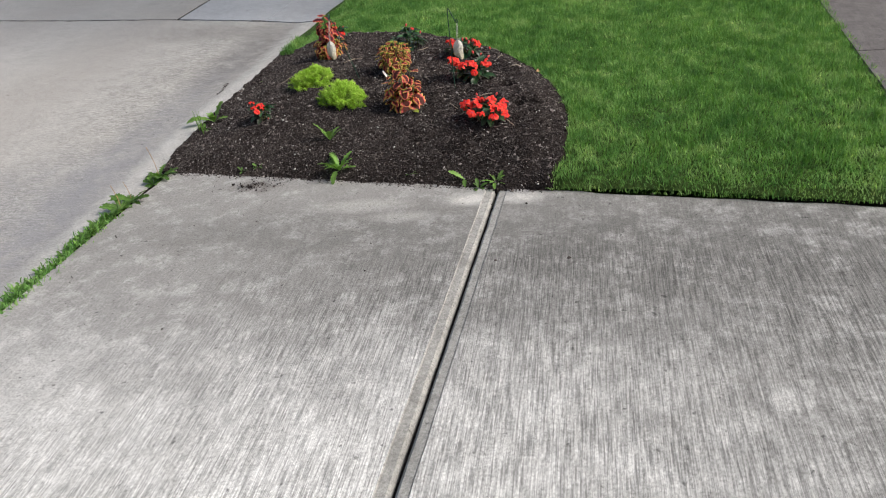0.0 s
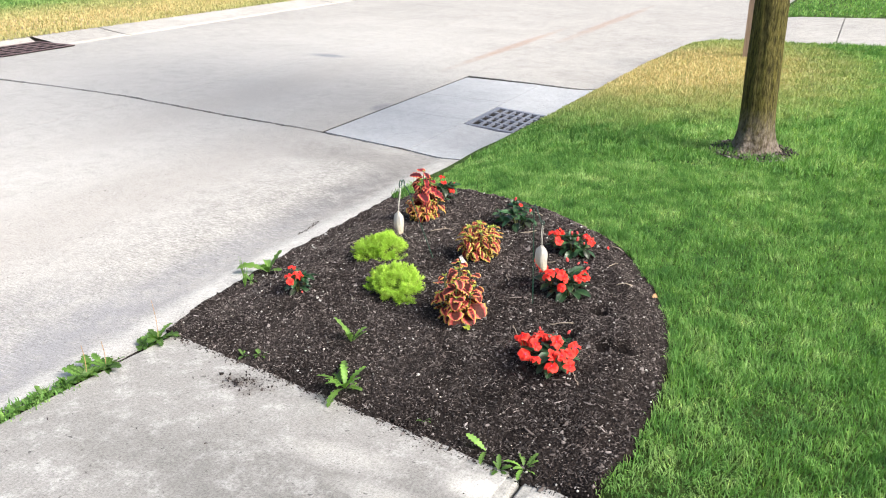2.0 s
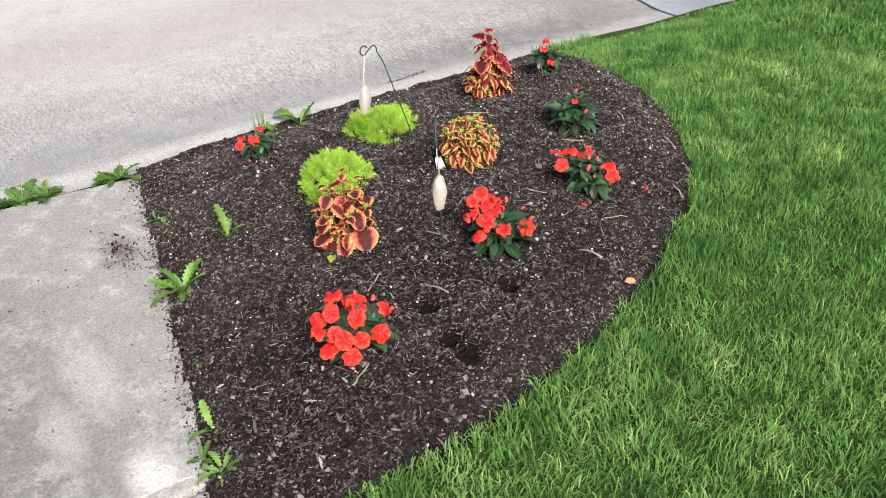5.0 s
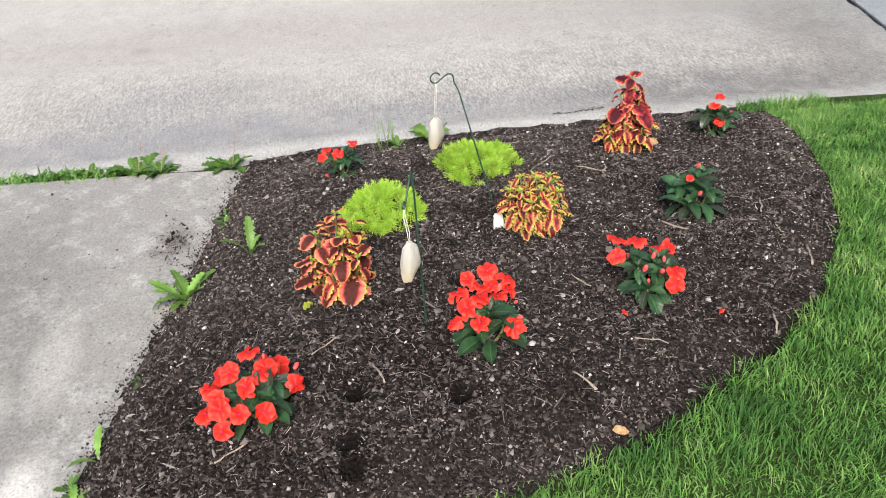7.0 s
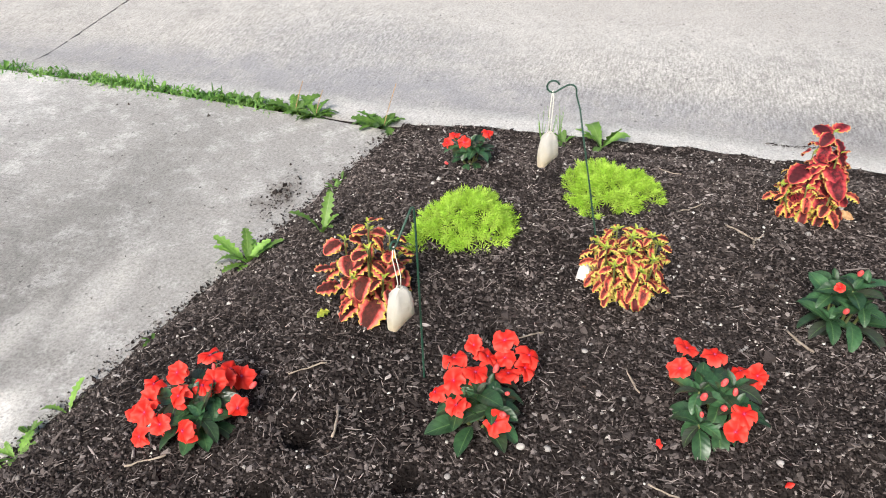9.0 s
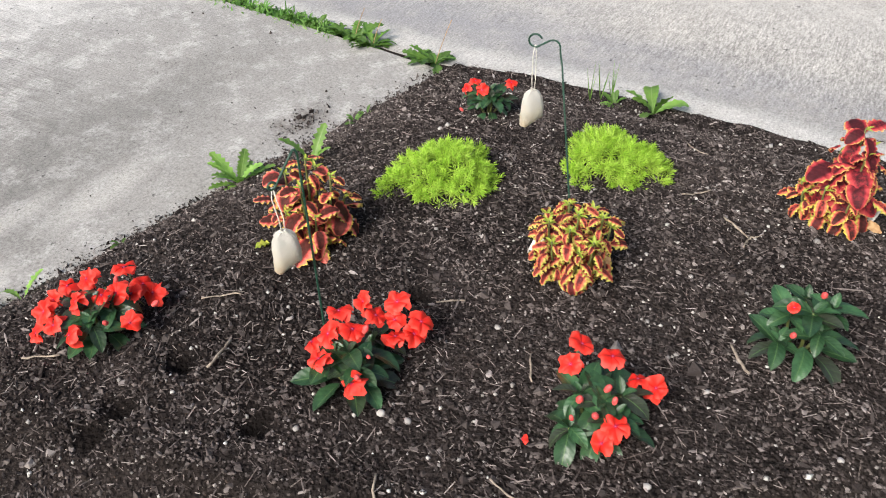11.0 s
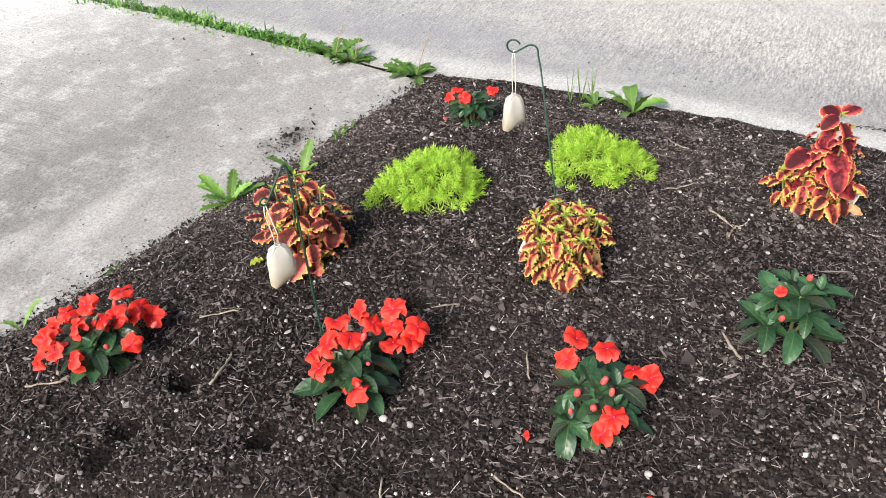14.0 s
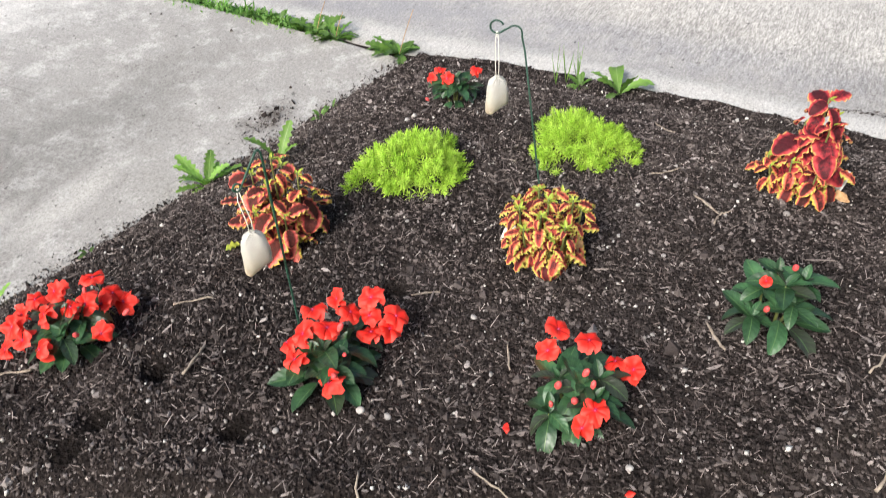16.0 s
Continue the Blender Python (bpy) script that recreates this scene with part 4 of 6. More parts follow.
def impatiens(x, y, spread, height, flowers, buds, whorls, seed, label, bloom=0.92):
    rng = random.Random(seed)
    base = ground_z(x, y)
    plant = thing("impatiens", label, "flower", group="red impatiens in the bed", at=pose(x, y, base - 0.004))
    tops = []
    for k in range(whorls):
        if k == 0:
            tops.append(Vector((0, 0, height * 0.80)))
            continue
        a = 2.4 * k + rng.uniform(-0.3, 0.3)
        ring = spread * (0.35 if k < 4 else 0.62) * rng.uniform(0.85, 1.15)
        tops.append(Vector((ring * math.cos(a), ring * math.sin(a), height * (0.72 if k < 4 else 0.45) * rng.uniform(0.85, 1.1))))
    for p in tops:
        part("stem", tube(curved((p.x * 0.1, p.y * 0.1, -0.01), p, (p.x * 0.25, p.y * 0.25, -0.005)), [0.0042, 0.004, 0.0037, 0.0034, 0.003, 0.0026, 0.0022], 6), plant, mat_stem)
        out = math.atan2(p.y, p.x)
        flat_ = math.hypot(p.x, p.y) / spread
        turn = rng.uniform(0, 6.28)
        for j in range(6):
            a = turn + j * 2 * math.pi / 6 + rng.uniform(-0.25, 0.25)
            lean = math.cos(a - out) * flat_ * 0.35
            part("leaf", rng.choice(LEAVES), plant, m=aim(p + Vector((0, 0, -0.006 * (j % 3))), a, rng.uniform(0.05, 0.5) - lean, rng.uniform(-0.35, 0.35), rng.uniform(0.6, 1.0)))
        for j in range(3):
            a = turn + 0.4 + j * 2.1
            part("leaf", rng.choice(LEAVES[::2]), plant, m=aim(p, a, rng.uniform(0.7, 1.2), rng.uniform(-0.4, 0.4), rng.uniform(0.3, 0.5)))
    for j in range(9):
        a = j * 2 * math.pi / 9 + rng.uniform(-0.25, 0.25)
        reach = spread * 0.27
        part("leaf", rng.choice(LEAVES), plant, m=aim((reach * math.cos(a), reach * math.sin(a), height * rng.uniform(0.14, 0.34)), a, rng.uniform(-0.15, 0.3), rng.uniform(-0.4, 0.4), spread / 0.115 * rng.uniform(0.85, 1.1)))
    for fx, fy, fz in flowers:
        way = Vector((fx / spread, fy / spread, fz / height)).normalized() * 0.4 + Vector((0.5 + rng.uniform(-0.45, 0.45), -0.05 + rng.uniform(-0.45, 0.45), 0.55))
        add_flower(plant, facing((fx, fy, fz + 0.004), way, rng.uniform(0, 6.28), bloom * rng.uniform(0.88, 1.12)), rng)
    for fx, fy, fz in buds:
        part("bud", BUD, plant, m=facing((fx, fy, fz), (fx / spread + rng.uniform(-0.5, 0.5), fy / spread + rng.uniform(-0.5, 0.5), 0.8), 0, rng.uniform(0.8, 1.5)), label="pink unopened flower bud")
    return plant


impatiens(1.675, 0.10, 0.11, 0.10, [(-0.05, -0.059, 0.091), (-0.112, -0.017, 0.089), (0.019, -0.084, 0.077), (0.014, -0.019, 0.097), (0.067, -0.036, 0.069), (0.073, 0.015, 0.071), (-0.023, 0.011, 0.097), (-0.049, 0.022, 0.086), (-0.079, 0.027, 0.06), (-0.121, 0.041, 0.037), (-0.117, 0.019, 0.055), (-0.016, 0.083, 0.06), (0.03, -0.112, 0.05), (-0.03, -0.106, 0.065), (0.085, -0.075, 0.045), (-0.075, -0.088, 0.06), (0.052, -0.075, 0.078)],
          [(0.03, 0.075, 0.1), (-0.06, 0.02, 0.12), (-0.085, 0.085, 0.06)], 5, 11, "red-flowered impatiens with dark green leaves near the driveway edge")
impatiens(1.555, 0.645, 0.115, 0.105, [(-0.138, 0.026, 0.102), (-0.138, 0.076, 0.071), (-0.117, 0.071, 0.054), (-0.116, 0.031, 0.076), (-0.097, 0.043, 0.051), (-0.101, -0.003, 0.084), (-0.104, -0.03, 0.107), (-0.066, -0.063, 0.098), (-0.038, -0.014, 0.097), (-0.011, -0.049, 0.092), (-0.002, -0.085, 0.062), (0.047, -0.03, 0.089), (0.058, 0.046, 0.074)],
          [(0.02, 0.06, 0.12), (0.06, 0.06, 0.105), (-0.02, 0.03, 0.14)], 5, 22, "full red-flowered impatiens in the middle of the bed")
impatiens(1.438, 1.10, 0.11, 0.10, [(-0.08, -0.072, 0.108), (-0.089, -0.015, 0.095), (-0.052, -0.078, 0.079), (-0.082, 0.04, 0.07), (-0.083, 0.073, 0.064), (0.072, 0.03, 0.057), (0.044, 0.042, 0.077)],
          [(-0.062, -0.045, 0.075), (-0.015, 0.004, 0.099), (0.004, 0.024, 0.097), (0.024, -0.033, 0.09), (0.055, -0.034, 0.073), (0.044, 0.004, 0.089)], 6, 33, "impatiens with red flowers and many pink buds")
impatiens(1.048, 1.385, 0.122, 0.135, [], [(-0.016, 0.008, 0.145), (0.076, -0.022, 0.105)], 6, 44, "leafy green impatiens with one small red bloom opening")
impatiens(0.40, 0.37, 0.08, 0.09, [(0.006, -0.071, 0.067), (-0.014, -0.053, 0.087), (0.016, -0.015, 0.081), (-0.061, 0.043, 0.082)], [(0.06, -0.06, 0.03)], 4, 55, "small impatiens with few red flowers near the bed's corner", 0.72)
impatiens(0.475, 1.72, 0.085, 0.10, [(-0.024, 0.021, 0.124), (-0.001, -0.008, 0.099), (0.057, -0.01, 0.069)], [(0.05, 0.03, 0.1)], 4, 66, "small red-flowered impatiens near kerb and lawn", 0.75)
small = [o for o in bpy.data.objects if o.name.startswith("impatiens") and "one small" in o["label"]][0]
add_flower(small, facing((0.03, -0.036, 0.132), (0.5, -0.1, 0.8), 0.3, 0.5), random.Random(7), "small half-open red flower")


# ---- coleus ----
def coleus_leaf(material, length, width, droop, fold, curl, seed, wave):
    """A broad, pointed leaf with a scalloped, frilled margin that rolls under."""
    bm = bmesh.new()
    uv = bm.loops.layers.uv.new("UVMap")
    rim_uv = bm.loops.layers.uv.new("Rim")
    rows, across = 28, (-1.0, -0.86, -0.6, -0.3, 0.0, 0.3, 0.6, 0.86, 1.0)
    peak = max((t ** 0.45) * ((1 - t) ** 0.68) for t in np.linspace(0.01, 0.99, 99))
    x = z = 0.0
    grid = []
    for i in range(rows + 1):
        t = i / rows
        ang = -droop * t ** 1.2
        if i:
            x += math.cos(ang) * length / rows
            z += math.sin(ang) * length / rows
        w = max(0.0005, width * 0.5 * (t ** 0.45) * (1 - t) ** 0.68 / peak)
        row = []
        for s_ in across:
            reach = w * (1 + (0.04 if i % 2 else -0.035) * (abs(s_) == 1))
            lift = fold * abs(s_) * w - curl * s_ ** 4 * w
            frill = wave * w * abs(s_) ** 3 * math.sin(i * 0.95 + seed * 1.7 + (2.0 if s_ > 0 else 0.0))
            rz_ = lift + frill
            edge = max(abs(s_), max(0.0, (t - 0.84) / 0.16) ** 1.5, max(0.0, 1 - t / 0.06) * 0.8)
            row.append((bm.verts.new((x + rz_ * -math.sin(ang), s_ * reach * (1 - 0.25 * curl * abs(s_)), z + rz_ * math.cos(ang))), (t, (s_ + 1) / 2), (edge, 0.5)))
        grid.append(row)
    for a, b in zip(grid, grid[1:]):
        for k in range(len(across) - 1):
            corners = (a[k], b[k], b[k + 1], a[k + 1])
            f = bm.faces.new([c[0] for c in corners])
            for loop, c in zip(f.loops, corners):
                loop[uv].uv = c[1]
                loop[rim_uv].uv = c[2]
    return mesh_of("leaf", bm, material)


def coleus_leaves(material, length, width, droop, curl, wave=0.14):
    return [coleus_leaf(material, length, width * w, droop * d, f, curl * c, n, wave) for n, (w, d, f, c) in enumerate(((1.0, 1.0, 0.12, 1.0), (0.9, 1.4, 0.25, 1.4), (1.1, 0.65, 0.05, 0.6), (0.85, 1.6, 0.3, 1.2)))]


SPROUT = leaf_mesh("young_leaf", mat_sprout, 0.021, 0.0075, 0.6, 0.8, 0.5, 0.4, teeth=0.1, rows=8)
WITHERED = leaf_mesh("withered_leaf", mat_dry, 0.055, 0.022, 0.6, 0.8, 1.0, 0.6, teeth=0.1, ruffle=0.5, rows=10, twist=0.9)


def coleus_plant(x, y, leaves, low_leaves, shoots, seed, label, size=1.0, dry=0, hang=0.0, young=5, pairs=2):
    """shoots: (dx, dy, height, nodes) of each branch; the short ones carry low_leaves."""
    rng = random.Random(seed)
    plant = thing("coleus", label, "coleus plant", group="variegated coleus in the bed", at=pose(x, y, ground_z(x, y) - 0.004))
    for dx, dy, high, nodes in shoots:
        foot, head = Vector((dx * 0.15, dy * 0.15, -0.01)), Vector((dx, dy, high))
        way = curved(foot, head, (dx * 0.25, dy * 0.25, 0), 8)
        part("stem", tube(way, [0.005 - 0.0004 * k for k in range(9)], 6), plant, mat_stem)
        turn = rng.uniform(0, 3.1)
        kinds = low_leaves if high < 0.125 else leaves
        for n in range(nodes):
            f = 0.25 + 0.73 * n / max(1, nodes - 1)
            at = foot.lerp(head, f) + Vector((dx * 0.25, dy * 0.25, 0)) * math.sin(math.pi * f)
            big = size * (1.14 - 0.42 * (n / max(1, nodes - 1)) ** 2)
            many = pairs if n else 3
            for k in range(many):
                a = turn + n * 1.57 + k * 6.28 / many + rng.uniform(-0.45, 0.45)
                rise = rng.uniform(-0.75, 0.15) + 0.75 * f ** 2 - hang
                part("leaf", rng.choice(kinds), plant, m=aim(at + Vector((math.cos(a), math.sin(a), 0)) * 0.011, a, rise, rng.uniform(-0.35, 0.35), big * rng.uniform(0.75, 1.15)))
        for k in range(young):
            a = turn + k * 1.3
            part("young_leaf", SPROUT, plant, m=aim(head - Vector((0, 0, 0.006)), a, rng.uniform(0.3, 1.1), 0, size * rng.uniform(0.8, 1.25)), label="lime green young leaf")
    for k in range(dry):
        a = rng.uniform(0, 6.28)
        part("withered_leaf", WITHERED, plant, m=aim((0.05 * math.cos(a), 0.05 * math.sin(a), 0.07), a, -0.6, 0.3, rng.uniform(0.8, 1.1)), label="withered tan leaf")
    return plant


gold = coleus_leaves(mat_coleus_gold, 0.058, 0.034, 1.7, 0.5, 0.34)
maroon = coleus_leaves(mat_coleus_dark, 0.070, 0.068, 1.0, 0.2)
crimson = coleus_leaves(mat_coleus_red, 0.078, 0.062, 1.1, 0.25)
low = coleus_leaves(mat_coleus_low, 0.054, 0.042, 1.1, 0.3, 0.18)
coleus_plant(1.205, 0.31, maroon * 2 + low[:3], maroon[:3] + low[:2], [(0.005, 0.005, 0.235, 6), (0.045, 0.015, 0.19, 5), (-0.025, 0.045, 0.185, 5), (-0.05, -0.015, 0.175, 5), (0.015, -0.05, 0.185, 5), (0.065, -0.02, 0.12, 4), (0.05, 0.05, 0.12, 4), (-0.055, 0.055, 0.11, 4), (-0.06, -0.045, 0.11, 4), (0.025, -0.07, 0.115, 4)], 71,
             "coleus with dark maroon leaves edged coral and yellow", 0.92, hang=0.15, young=3)
coleus_plant(1.050, 0.895, gold, gold, [(0.0, 0.0, 0.165, 7), (0.045, 0.0, 0.155, 6), (-0.027, 0.045, 0.155, 6), (-0.04, -0.036, 0.155, 6), (0.027, -0.054, 0.145, 6), (0.045, 0.054, 0.14, 6), (-0.065, 0.01, 0.14, 6), (0.065, -0.03, 0.125, 5), (-0.045, 0.06, 0.125, 5), (-0.018, -0.075, 0.125, 5), (0.065, 0.03, 0.12, 5), (-0.056, -0.052, 0.12, 5)], 72,
             "mounded coleus with narrow golden-edged red leaves", 0.84, dry=5, hang=0.05, young=8, pairs=3)
coleus_plant(0.520, 1.372, crimson, low + gold[:1], [(0.0, 0.0, 0.258, 12), (0.03, 0.02, 0.21, 6), (-0.03, 0.025, 0.20, 6), (0.0, -0.035, 0.19, 5), (0.065, -0.04, 0.115, 5), (0.075, 0.02, 0.10, 5), (0.015, 0.06, 0.11, 5), (-0.055, -0.025, 0.10, 5), (-0.03, -0.065, 0.11, 5), (0.055, -0.085, 0.085, 5), (0.02, -0.095, 0.09, 4)], 73,
             "tall coleus with crimson leaves edged in yellow", 0.95, dry=2, hang=0.25, young=2)


# ---- sedum ----
def sprig_mesh(seed):
    rng = random.Random(seed)
    bm = bmesh.new()
    for k in range(30):
        f = k / 29
        z = 0.006 + 0.034 * f
        a = k * 2.4
        rise = 0.15 + 1.1 * f ** 1.5
        ln = 0.027 * (1 - 0.42 * f) * rng.uniform(0.7, 1.25)
        w = 0.0012
        d = Vector((math.cos(a) * math.cos(rise), math.sin(a) * math.cos(rise), math.sin(rise)))
        s = Vector((-math.sin(a), math.cos(a), 0)) * w
        u = d.cross(s).normalized() * w * 0.8
        root = Vector((0, 0, z))
        mid = root + d * ln * 0.55
        tri = [bm.verts.new(mid + s), bm.verts.new(mid - s), bm.verts.new(mid + u)]
        low = [bm.verts.new(root + s * 0.6), bm.verts.new(root - s * 0.6), bm.verts.new(root + u * 0.6)]
        tip = bm.verts.new(root + d * ln)
        for i in range(3):
            j = (i + 1) % 3
            bm.faces.new((low[i], low[j], tri[j], tri[i]))
            bm.faces.new((tri[i], tri[j], tip))
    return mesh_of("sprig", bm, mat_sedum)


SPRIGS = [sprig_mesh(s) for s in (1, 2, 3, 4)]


def sedum(x, y, rx, ry, high, spin, seed, label, notch=None):
    rng = random.Random(seed)
    plant = thing("sedum", label, "sedum plant", group="lime sedum cushions", at=pose(x, y, ground_z(x, y) - 0.004, 0, 0, spin))
    # Low dark olive mound that fills the middle under the sprigs
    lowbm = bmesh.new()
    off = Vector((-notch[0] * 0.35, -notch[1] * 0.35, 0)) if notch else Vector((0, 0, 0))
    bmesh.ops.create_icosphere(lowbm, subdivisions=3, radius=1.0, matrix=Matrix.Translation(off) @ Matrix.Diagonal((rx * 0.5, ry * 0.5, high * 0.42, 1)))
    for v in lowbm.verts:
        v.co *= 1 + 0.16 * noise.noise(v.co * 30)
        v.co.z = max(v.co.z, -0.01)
    part("cushion", lowbm, plant, mat_sedum_low, "low dark olive mound under the sprigs")
    made = 0
    k = 0
    while made < 290 and k < 1200:
        k += 1
        r = math.sqrt(rng.random())
        a = rng.uniform(0, 6.28)
        wob = 1 + 0.16 * math.sin(3 * a + seed) + 0.10 * math.sin(7 * a + 2 * seed)
        px, py = rx * r * math.cos(a) * wob, ry * r * math.sin(a) * wob
        if notch and math.hypot(px - notch[0], py - notch[1]) < notch[2]:
            continue
        top = high * math.sqrt(max(0.0, 1 - r * r)) * (0.85 + 0.3 * fuzz(px, py, 18, seed))
        way = Vector((math.cos(a) * r * 0.9, math.sin(a) * r * 0.9, 1.05 - 0.6 * r)) + Vector((rng.uniform(-0.3, 0.3), rng.uniform(-0.3, 0.3), 0))
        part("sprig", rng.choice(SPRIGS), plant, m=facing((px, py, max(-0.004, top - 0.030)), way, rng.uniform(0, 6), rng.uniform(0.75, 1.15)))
        made += 1
    return plant


sedum(0.848, 0.457, 0.124, 0.086, 0.112, 133, 5, "lime green needle-leaved sedum cushion in the mulch")
sedum(0.576, 0.818, 0.107, 0.102, 0.105, 112, 8, "bright lime sedum cushion with a bitten edge", notch=(-0.01, -0.125, 0.05))


# ---- hooks with hanging bags ----
def bag_mesh():
    bm = bmesh.new()
    rings = []
    for z, wx, wy in ((0.0, 0.0265, 0.0100), (0.0014, 0.0285, 0.0125), (0.005, 0.0295, 0.0145), (0.020, 0.0296, 0.0175), (0.040, 0.0290, 0.0185), (0.058, 0.0276, 0.0180), (0.072, 0.0250, 0.0165), (0.083, 0.0208, 0.0140), (0.091, 0.0150, 0.0105), (0.096, 0.0090, 0.0065), (0.099, 0.0048, 0.0042), (0.103, 0.0055, 0.0045)):
        ring = []
        for k in range(36):
            a = 2 * math.pi * k / 36
            pleat = 1 + (0.10 * math.sin(9 * a) if z > 0.08 else 0.03 * math.sin(5 * a + z * 90))
            c, s = math.cos(a), math.sin(a)
            c = math.copysign(abs(c) ** 0.5, c)
            s = math.copysign(abs(s) ** 0.85, s)
            tip = max(0.0, 1 - z / 0.075)
            ring.append(bm.verts.new((wx * c * pleat * 0.94, wy * s * pleat + 0.0018 * math.sin(70 * z + 3 * a), 0.85 * z + 0.011 * c * tip + 0.0015 * math.sin(4 * a))))
        rings.append(ring)
    for a, b in zip(rings, rings[1:]):
        for k in range(36):
            bm.faces.new((a[k], a[(k + 1) % 36], b[(k + 1) % 36], b[k]))
    bm.faces.new(rings[0][::-1])
    return bm


def hook_and_bag(foot, bend, ring, bag_foot, label, spin, r):
    """A wire shepherd's hook and the cloth bag that hangs from its eye."""
    foot, bend, ring = Vector(foot), Vector(bend), Vector(ring)
    hook = thing("shepherd_hook", label, "garden hook", group="wire garden hooks", at=Matrix.Translation(foot))
    b, e = bend - foot, ring - foot
    over = (e - b)
    over.z = 0
    over.normalize()
    up = Vector((0, 0, 1))
    way = [b * -0.12, Vector((0, 0, 0)), b * 0.3, b * 0.6, b * 0.86]
    steep = 0.4 if b.z - e.z > 0.04 else 1.0
    way += [b + over * (h * steep) + up * v for h, v in ((-0.0005, -0.026), (0.0, -0.014), (0.003, -0.006), (0.009, -0.001), (0.017, 0.0), (0.024, -0.002))]
    part("rod", tube(way, [0.0023] * len(way), 8), hook, mat_wire)
    mid = e + up * (r * 0.9)
    loop = [b + over * (0.0235 * steep) + up * -0.0018]
    loop.append(loop[0].lerp(mid - over * (r * 0.77) + up * (-r * 0.64), 0.25))
    for k in range(19):
        a = math.pi * (0.22 + 1.66 * k / 18)
        # the eye: down the near side, round below, and back over the top
        loop.append(mid - over * (r * math.cos(a)) + up * (-r * math.sin(a)))
    part("eye", tube(loop, [0.0024] * len(loop), 8), hook, mat_wire)
    for k in range(14):
        f = 0.04 + 0.045 * k
        part("thread", tube([b * f + Vector((0.0028, 0, 0)), b * f + Vector((-0.001, 0.0028, 0.004)), b * f + Vector((-0.001, -0.0028, 0.008)), b * f + Vector((0.0028, 0, 0.011))], 0.0008, 4), hook, mat_wire) if k % 2 == 0 else None
    bag_foot = Vector(bag_foot)
    bag = thing("cloth_bag", "small cream muslin bag hanging by strings from a wire hook", "bag", group="hanging muslin bags", at=Matrix.Translation(bag_foot) @ Matrix.Rotation(spin, 4, "Z"))
    inv = bag.matrix_basis.inverted()
    part("pouch", bag_mesh(), bag, mat_cloth)
    top = inv @ (ring + Vector((0, 0, -0.001)))
    for s in (-1, 1):
        part("string", tube([Vector((0.003 * s, 0, 0.084)), Vector((0.0045 * s, 0.001, 0.11)), top + Vector((0.004 * s, 0, -0.02)), top + Vector((0.001 * s, 0, 0.004))], 0.0011, 5), bag, mat_string)
    part("string_tie", tube([Vector((0.0055 * math.cos(a), 0.005 * math.sin(a), 0.0845)) for a in np.linspace(0, 6.3, 13)], 0.0014, 5), bag, mat_string)


hook_and_bag((0.850, 0.810, ground_z(0.850, 0.810)), (0.755, 0.713, 0.612), (0.766, 0.657, 0.592), (0.757, 0.655, 0.390), "thin green wire shepherd's hook beside the lime sedum", radians(140), 0.0155)
hook_and_bag((1.450, 0.508, ground_z(1.450, 0.508)), (1.442, 0.494, 0.660), (1.490, 0.466, 0.594), (1.488, 0.474, 0.416), "thin green wire shepherd's hook near the maroon coleus", radians(146), 0.0075)


# ---- plant labels, stones, sticks, stray leaves ----
def label_plate(x, y, w, h, lean, spin, text):
    bm = bmesh.new()
    front, back = [], []
    for j in range(6):
        for i in range(4):
            u, v = i / 3, j / 5
            px = (u - 0.5) * w * (1 - 0.35 * v * v)
            pz = v * h
            py = 0.006 * math.sin(2.4 * v) + 0.003 * math.sin(3 * u)
            front.append(bm.verts.new((px, py - 0.0006, pz)))
            back.append(bm.verts.new((px, py + 0.0006, pz)))
    for j in range(5):
        for i in range(3):
            q = [j * 4 + i, j * 4 + i + 1, j * 4 + i + 5, j * 4 + i + 4]
            bm.faces.new([front[k] for k in q])
            bm.faces.new([back[k] for k in reversed(q)])
    rim_ = [0, 1, 2, 3, 7, 11, 15, 19, 23, 22, 21, 20, 16, 12, 8, 4]
    for a, b in zip(rim_, rim_[1:] + rim_[:1]):
        bm.faces.new((front[b], front[a], back[a], back[b]))
    single("plant_label", bm, mat_label, text, "plant label", group="plant labels", m=Matrix.Translation((x, y, ground_z(x, y) - 0.004)) @ Matrix.Rotation(spin, 4, "Z") @ Matrix.Rotation(lean, 4, "X"))


label_plate(1.030, 0.792, 0.034, 0.052, radians(-34), radians(84), "bent white plastic label lying by the golden coleus")
label_plate(1.14, 0.365, 0.022, 0.05, radians(25), radians(150), "pale plastic label leaning under the maroon coleus")
label_plate(0.50, 1.445, 0.022, 0.06, radians(-28), radians(55), "pale plastic label leaning under the crimson coleus")
label_plate(1.075, 1.325, 0.034, 0.03, radians(40), radians(80), "white label half hidden under the leafy impatiens")


def stone(x, y, r, seed, text="pale rounded pebble lying on the mulch"):
    bm = bmesh.new()
    bmesh.ops.create_icosphere(bm, subdivisions=2, radius=r)
    for v in bm.verts:
        v.co *= 1 + 0.35 * noise.noise(v.co / r * 0.9 + Vector((seed * 3.7, 0, 0)))
        v.co.z *= 0.65
    single("pebble", bm, mat_stone, text, "pebble", group="pale pebbles on the mulch", m=pose(x, y, ground_z(x, y) + r * 0.35, 0, 0, seed * 40))


